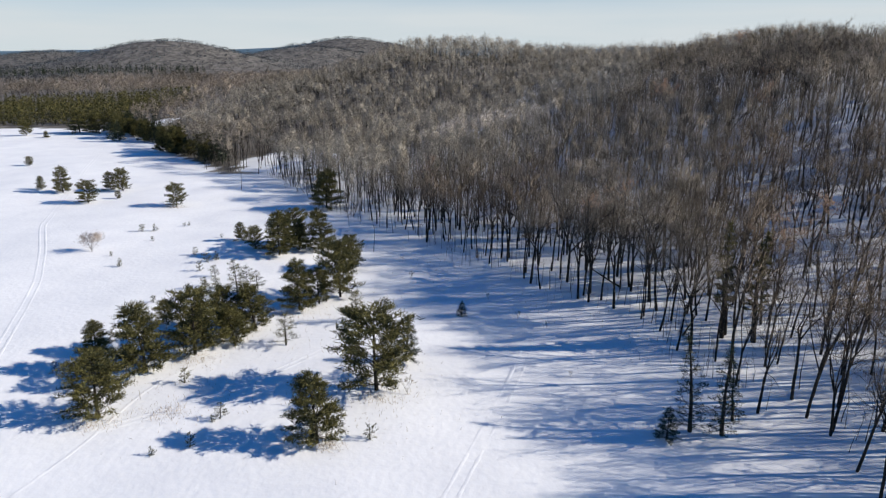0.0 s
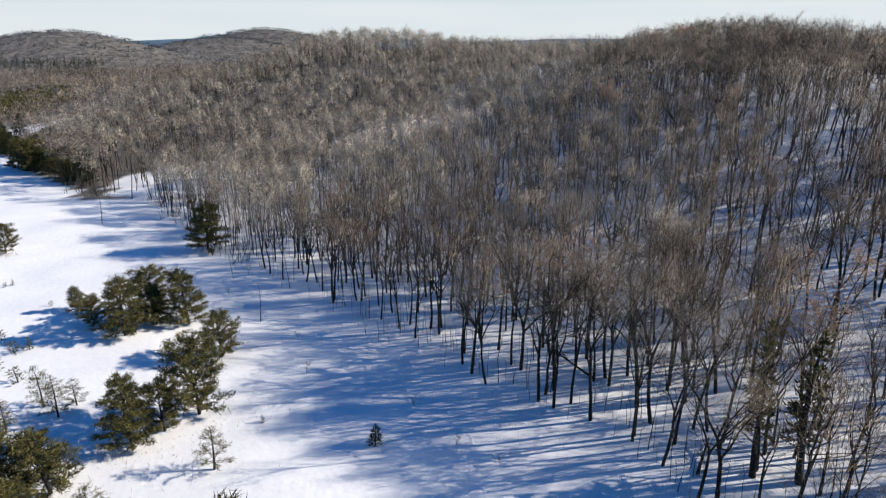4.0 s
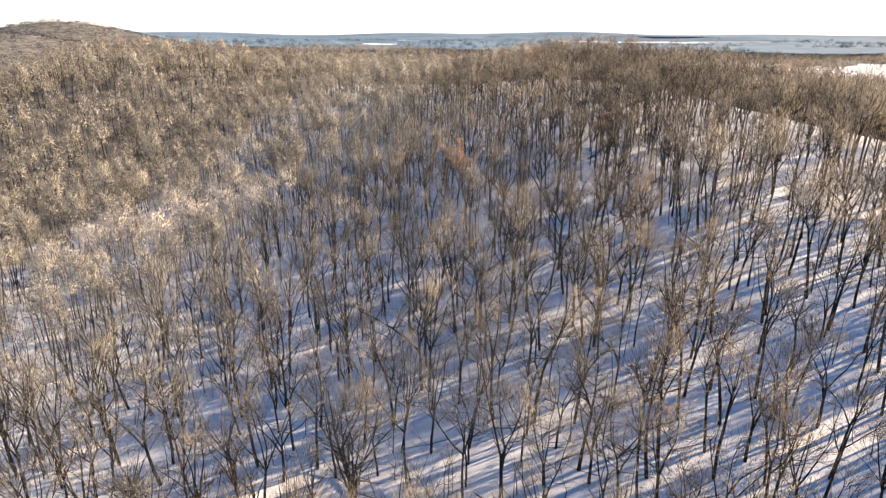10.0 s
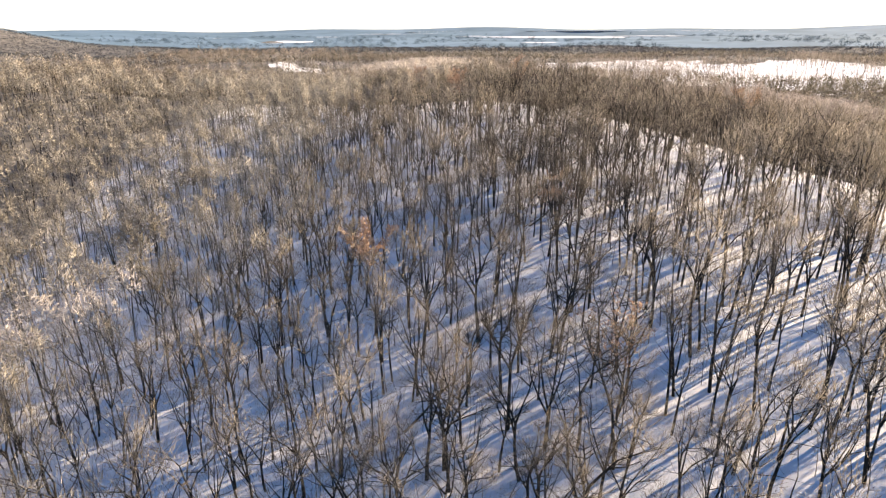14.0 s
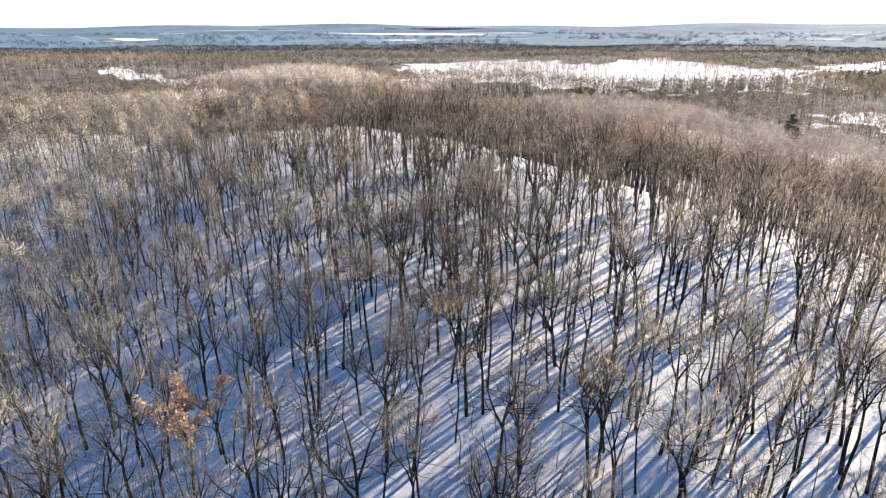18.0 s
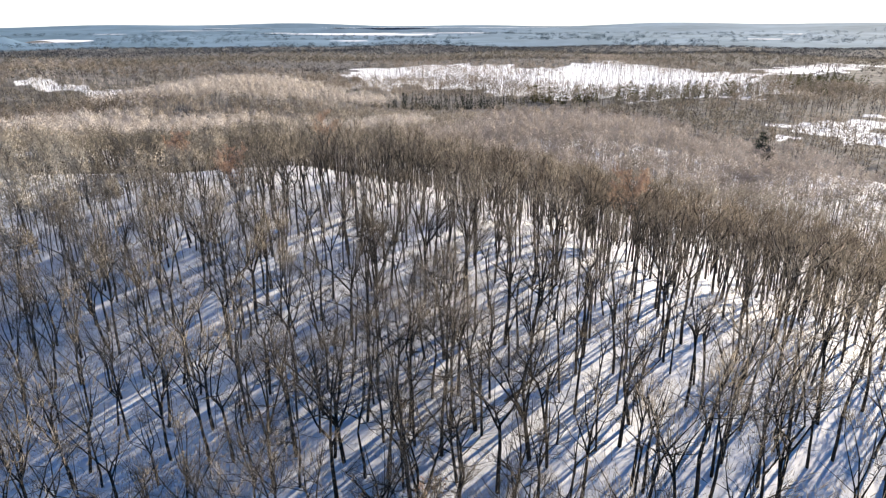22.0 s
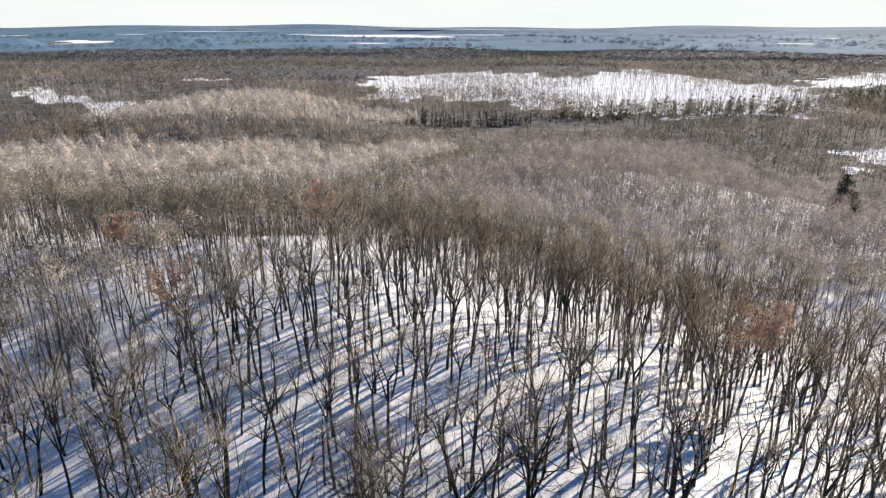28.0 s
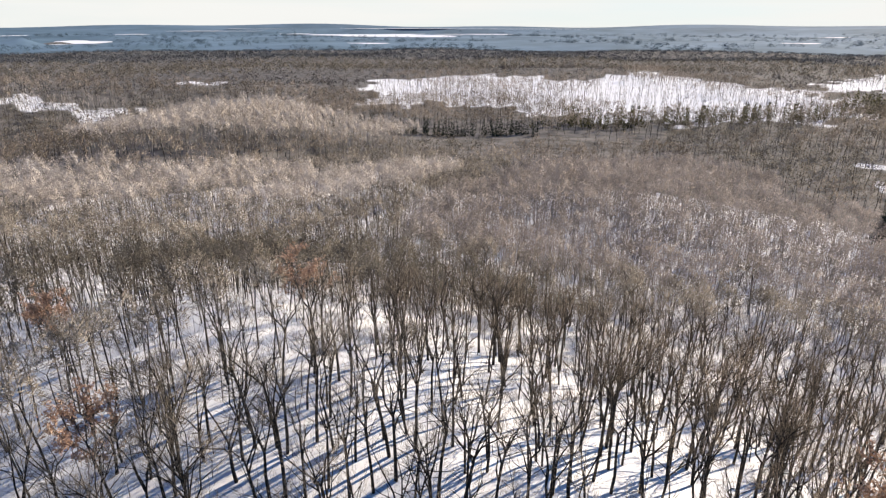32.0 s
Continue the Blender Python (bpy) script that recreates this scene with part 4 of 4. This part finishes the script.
needle_wood("slope_pines", "block of olive-green pines beside a snowy slope", xp[keep], yp[keep], FAR_FIR, 35, 0.8, 1.1, NEEDLE)
xp, yp = scatter(rng, -820, -420, 1010, 1080, 10)
needle_wood("far_pines", "dark belt of pines far across the valley", xp, yp, FAR_FIR, 34, 0.8, 1.1, FIR, 2.0)

# ---- the field ----
TINY = [conifer(780 + k, 1.6, 0.6, 5, 5, 160, 0.22, bare=0.05, round_top=k % 2 == 0) for k in range(3)]
TINY_M = [needle_set(v, NEEDLE) for v in TINY]
for k, (px, py, tall) in enumerate([(-50, 106, 2), (-49, 111.8, 2.1), (-54.8, 115.5, 1.7), (-50.6, 111, 2.1), (-67.2, 109.3, 1.9), (-72, 115.1, 1.1), (-74.5, 133.2, 1.9), (-71.8, 134, 1.9), (-68.2, 125.4, 1.2), (-66.8, 138.4, 1.0),
                                    (-65.9, 139.2, 1.3), (-35.6, 64.8, 2.2), (-10.7, 53.2, 1.8), (-28.9, 56.4, 1), (-29.6, 51.9, 1.7), (-51.7, 90.5, 1.4), (-13.3, 90.8, 1.1), (-45.9, 102.9, 2.3), (-53.8, 127.8, 1), (-33, 50.5, 1.2), (-46, 98, 1.8)]):
    set_conifer("pine_sapling", "small young pine poking out of the snow", TINY_M[k % 3], px, py, tall, 1.6, "pine saplings")
SHRUB = [mesh_of(nm, *p, mt) for nm, p, mt in zip(("stem", "branchwork", "crown"), bare_tree(820, 3.0, 4, 14, 2, 300, 0.03, 4, wide=1.6, fork=0.12, trunk_r=0.03, long=0.16), (BARK, BARK, TWIG))]
bush = thing("bare_shrub", "bushy leafless reddish-brown shrub standing alone in the snow", "shrub", "shrubs in the field")
grow(bush, [mesh_of(nm, *p, mt) for nm, p, mt in zip(("stem", "branchwork", "crown"), bare_tree(822, 4.0, 7, 16, 2, 1500, 0.06, 4, wide=1.5, fork=0.1, trunk_r=0.04, long=0.14, fuzz=0.4), (BARK, LIMB, ROSY))])
bush.matrix_world = pose(-77.3, 117.5, float(height(-77.3, 117.5)) - 0.05)
for px, py, tall in ((-9.6, 101.5, 1.8), (-7.4, 62, 2.4), (-12, 112, 1.2), (4, 92, 1.3), (8, 84, 1.5), (12, 80, 1.2), (-26, 130, 1.3), (13, 66, 1.0)):
    bush = thing("bare_shrub", "small leafless shrub standing in the snow", "shrub", "shrubs in the field")
    grow(bush, SHRUB)
    bush.matrix_world = pose(px, py, float(height(px, py)) - 0.05, 0, 0, px * 40) @ Matrix.Diagonal((tall / 3, tall / 3, tall / 3, 1))
STEM = [mesh_of(nm, *p, mt) for nm, p, mt in zip(("trunk", "branchwork", "crown"), bare_tree(830, 7.0, 1, 5, 0, 30, 0.02, 5, wide=0.35, fork=0.6, trunk_r=0.06, long=0.06), (BARK, BARK, TWIG))]
for px, py, tall in ((-18.5, 118.5, 6.5), (-65.5, 176.5, 8)):
    stem = thing("dead_sapling", "thin bare dead sapling standing alone in the field", "sapling", "dead saplings")
    grow(stem, STEM)
    stem.matrix_world = pose(px, py, float(height(px, py)) - 0.05, 2, 3, 20) @ Matrix.Diagonal((tall / 7, tall / 7, tall / 7, 1))

# dry grass along the pines and the wood's edge
gr = np.random.default_rng(41)
spots = [(-30, 78, 14, 12), (-20, 92, 8, 8), (-36, 62, 12, 8), (-12, 60, 10, 10), (14, 88, 8, 10), (26, 74, 8, 12), (-2, 112, 10, 10), (-35, 58, 3, 2), (-15, 52, 2, 1.5), (-11, 61.5, 4, 2), (-37, 71, 3, 2), (-42, 56, 3, 2), (-28, 87, 4, 2), (-77, 156, 3, 2), (-38, 162, 5, 3)]
gp = np.concatenate([gr.normal((a, b), (c * 0.5, e * 0.5), (260, 2)) for a, b, c, e in spots])
gz = height(gp[:, 0], gp[:, 1])
gw = gr.normal(0, 0.35, (len(gp), 3)) + np.array([0, 0, 1.0])
gw /= np.linalg.norm(gw, axis=1, keepdims=True)
blades = slivers(gr, np.stack([gp[:, 0], gp[:, 1], gz - 0.03], -1), gw, gr.uniform(0.2, 0.7, len(gp)), gr.uniform(0.02, 0.05, len(gp)))
tagged(new("dry_grass", mesh_of("dry_grass", *blades, GRASS)), "dry tan grass stalks poking through the snow", "grass", kind="stuff")


def rut(name, line, gap, label):
    """Two low ridges of pushed-up snow along a line: the marks of a vehicle or of feet."""
    pts = np.array(line, float)
    steps = np.concatenate([[0], np.cumsum(np.hypot(*np.diff(pts, axis=0).T))])
    at = np.arange(0, steps[-1], 0.6)
    cx_, cy_ = np.interp(at, steps, pts[:, 0]), np.interp(at, steps, pts[:, 1])
    for _ in range(30):
        cx_[1:-1], cy_[1:-1] = (cx_[:-2] + 2 * cx_[1:-1] + cx_[2:]) / 4, (cy_[:-2] + 2 * cy_[1:-1] + cy_[2:]) / 4
    dx, dy = np.gradient(cx_), np.gradient(cy_)
    l = np.hypot(dx, dy)
    nx_, ny_ = -dy / l, dx / l
    r = np.random.default_rng(len(line) * 7)
    pieces = []
    for off in ((-gap / 2, gap / 2) if gap else (0,)):
        rows = []
        for e, h in ((-0.24, -0.03), (-0.12, 0.012), (0.0, -0.012), (0.12, 0.012), (0.24, -0.03)):
            o = off + e + r.normal(0, 0.02, len(at))
            px, py = cx_ + nx_ * o, cy_ + ny_ * o
            rows.append(np.stack([px, py, height(px, py) + 0.02 + h * r.uniform(0.5, 1.3, len(at))], -1))
        v = np.stack(rows, 1).reshape(-1, 3)
        k = (np.arange(len(at) - 1)[:, None] * 5 + np.arange(4)).ravel()
        pieces.append((v, np.stack([k, k + 1, k + 6, k + 5], -1)))
    tagged(new(name, mesh_of(name, *joined(pieces), SNOW)), label, "snow track", kind="structure")


rut("vehicle_track", [(-3, 42), (1, 53), (6, 66.5), (8.5, 74.5), (9.5, 84), (7, 94)], 1.3, "pair of wheel tracks pressed into the snow")
rut("field_track", [(-52, 40), (-66, 75), (-78, 101), (-88, 118), (-101, 138), (-126, 195), (-156, 265)], 1.1, "pair of curving sled tracks across the snow")
rut("foot_trail", [(-43.5, 44), (-41, 52), (-40.2, 60), (-39, 66), (-35, 71), (-28, 75)], 0, "foot trail trodden through the snow")
rut("sled_trail", [(-42, 54), (-35, 58.5), (-28, 64), (-22, 71), (-17, 78)], 0.9, "faint sled trail between the pines")

# ---- fallen wood ----
fr = np.random.default_rng(51)
for k, (px, py, turn, length) in enumerate([(52, 63, 20, 9), (55, 66, 75, 6), (30, 75, 60, 5), (26, 93, 120, 7), (84, 150, 30, 9), (98, 205, 10, 8), (118, 205, -10, 10), (140, 232, 40, 9), (46, 128, 140, 8), (60, 175, 15, 7), (30, 140, 100, 8), (105, 240, 60, 7)]):
    pc, en = [], []
    w = np.array([math.cos(radians(turn)), math.sin(radians(turn)), 0.05])
    bough(fr, np.array([0, 0, 0.12]), w, length, 0.17, 0.07, 4, 6, pc, en, 0.05)
    stub, se = [], []
    for _ in range(5):
        b0 = along(np.array([e[0] for e in en] + [en[-1][1]]), fr.uniform(0.2, 0.95))
        ww = w + fr.normal(0, 0.6, 3) + np.array([0, 0, 0.5])
        one = []
        bough(fr, b0, ww / np.linalg.norm(ww), fr.uniform(0.8, 2.2), 0.05, 0.01, 2, 3, one, se)
        stub.append(joined(one))
    log = thing("fallen_tree", "dark fallen tree trunk lying on the snow", "fallen tree", "fallen trees")
    child("trunk", mesh_of("trunk", *joined(pc), BARK), log)
    for piece in stub:
        child("branch", mesh_of("branch", *piece, BARK), log)
    tip = w * length
    slope = math.degrees(math.atan2(float(height(px + tip[0], py + tip[1]) - height(px, py)), length))
    log.matrix_world = pose(px, py, float(height(px, py))) @ Matrix.Rotation(radians(slope), 4, Vector((tip[1], -tip[0], 0)).normalized())

# ---- the distance ----
ring = np.radians(np.arange(-75, 131, 0.5))
radii = np.arange(1950, 4851, 100)
RA, AA = np.meshgrid(radii, ring)
dx_, dy_ = 90 + RA * np.sin(AA), 190 + RA * np.cos(AA)
DZ = lowland(dx_, dy_)
n2, m2 = RA.shape
i = (np.arange(n2 - 1)[:, None] * m2 + np.arange(m2 - 1)).ravel()
backdrop = new("backdrop", mesh_of("backdrop", np.stack([dx_, dy_, DZ], -1).reshape(-1, 3), np.stack([i, i + m2, i + m2 + 1, i + 1], -1), HAZY_DISTANCE))
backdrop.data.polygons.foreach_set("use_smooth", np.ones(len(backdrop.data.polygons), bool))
tagged(backdrop, "wooded lowland reaching the horizon, its haze painted blue", "landscape", kind="structure")


def lake(az_deg, dist, half, depth, z):
    a = np.linspace(0, 2 * np.pi, 40, endpoint=False)
    r = 1 + 0.2 * np.sin(3 * a + dist) + 0.12 * np.sin(5 * a + az_deg)
    c, s = math.cos(radians(az_deg)), math.sin(radians(az_deg))
    u, v = np.cos(a) * r * half, dist + np.sin(a) * r * depth
    verts = np.stack([90 + u * c + v * s, 190 - u * s + v * c, np.full(40, z)], -1)
    me = bpy.data.meshes.new("frozen_lake")
    me.from_pydata(verts.tolist(), [], [list(range(40))])
    me.materials.append(FLAT_SNOW)
    tagged(new("frozen_lake", me), "frozen snow-covered lake far off among woods", "lake", "frozen lakes", kind="structure")


for args in LAKES:
    lake(*args)
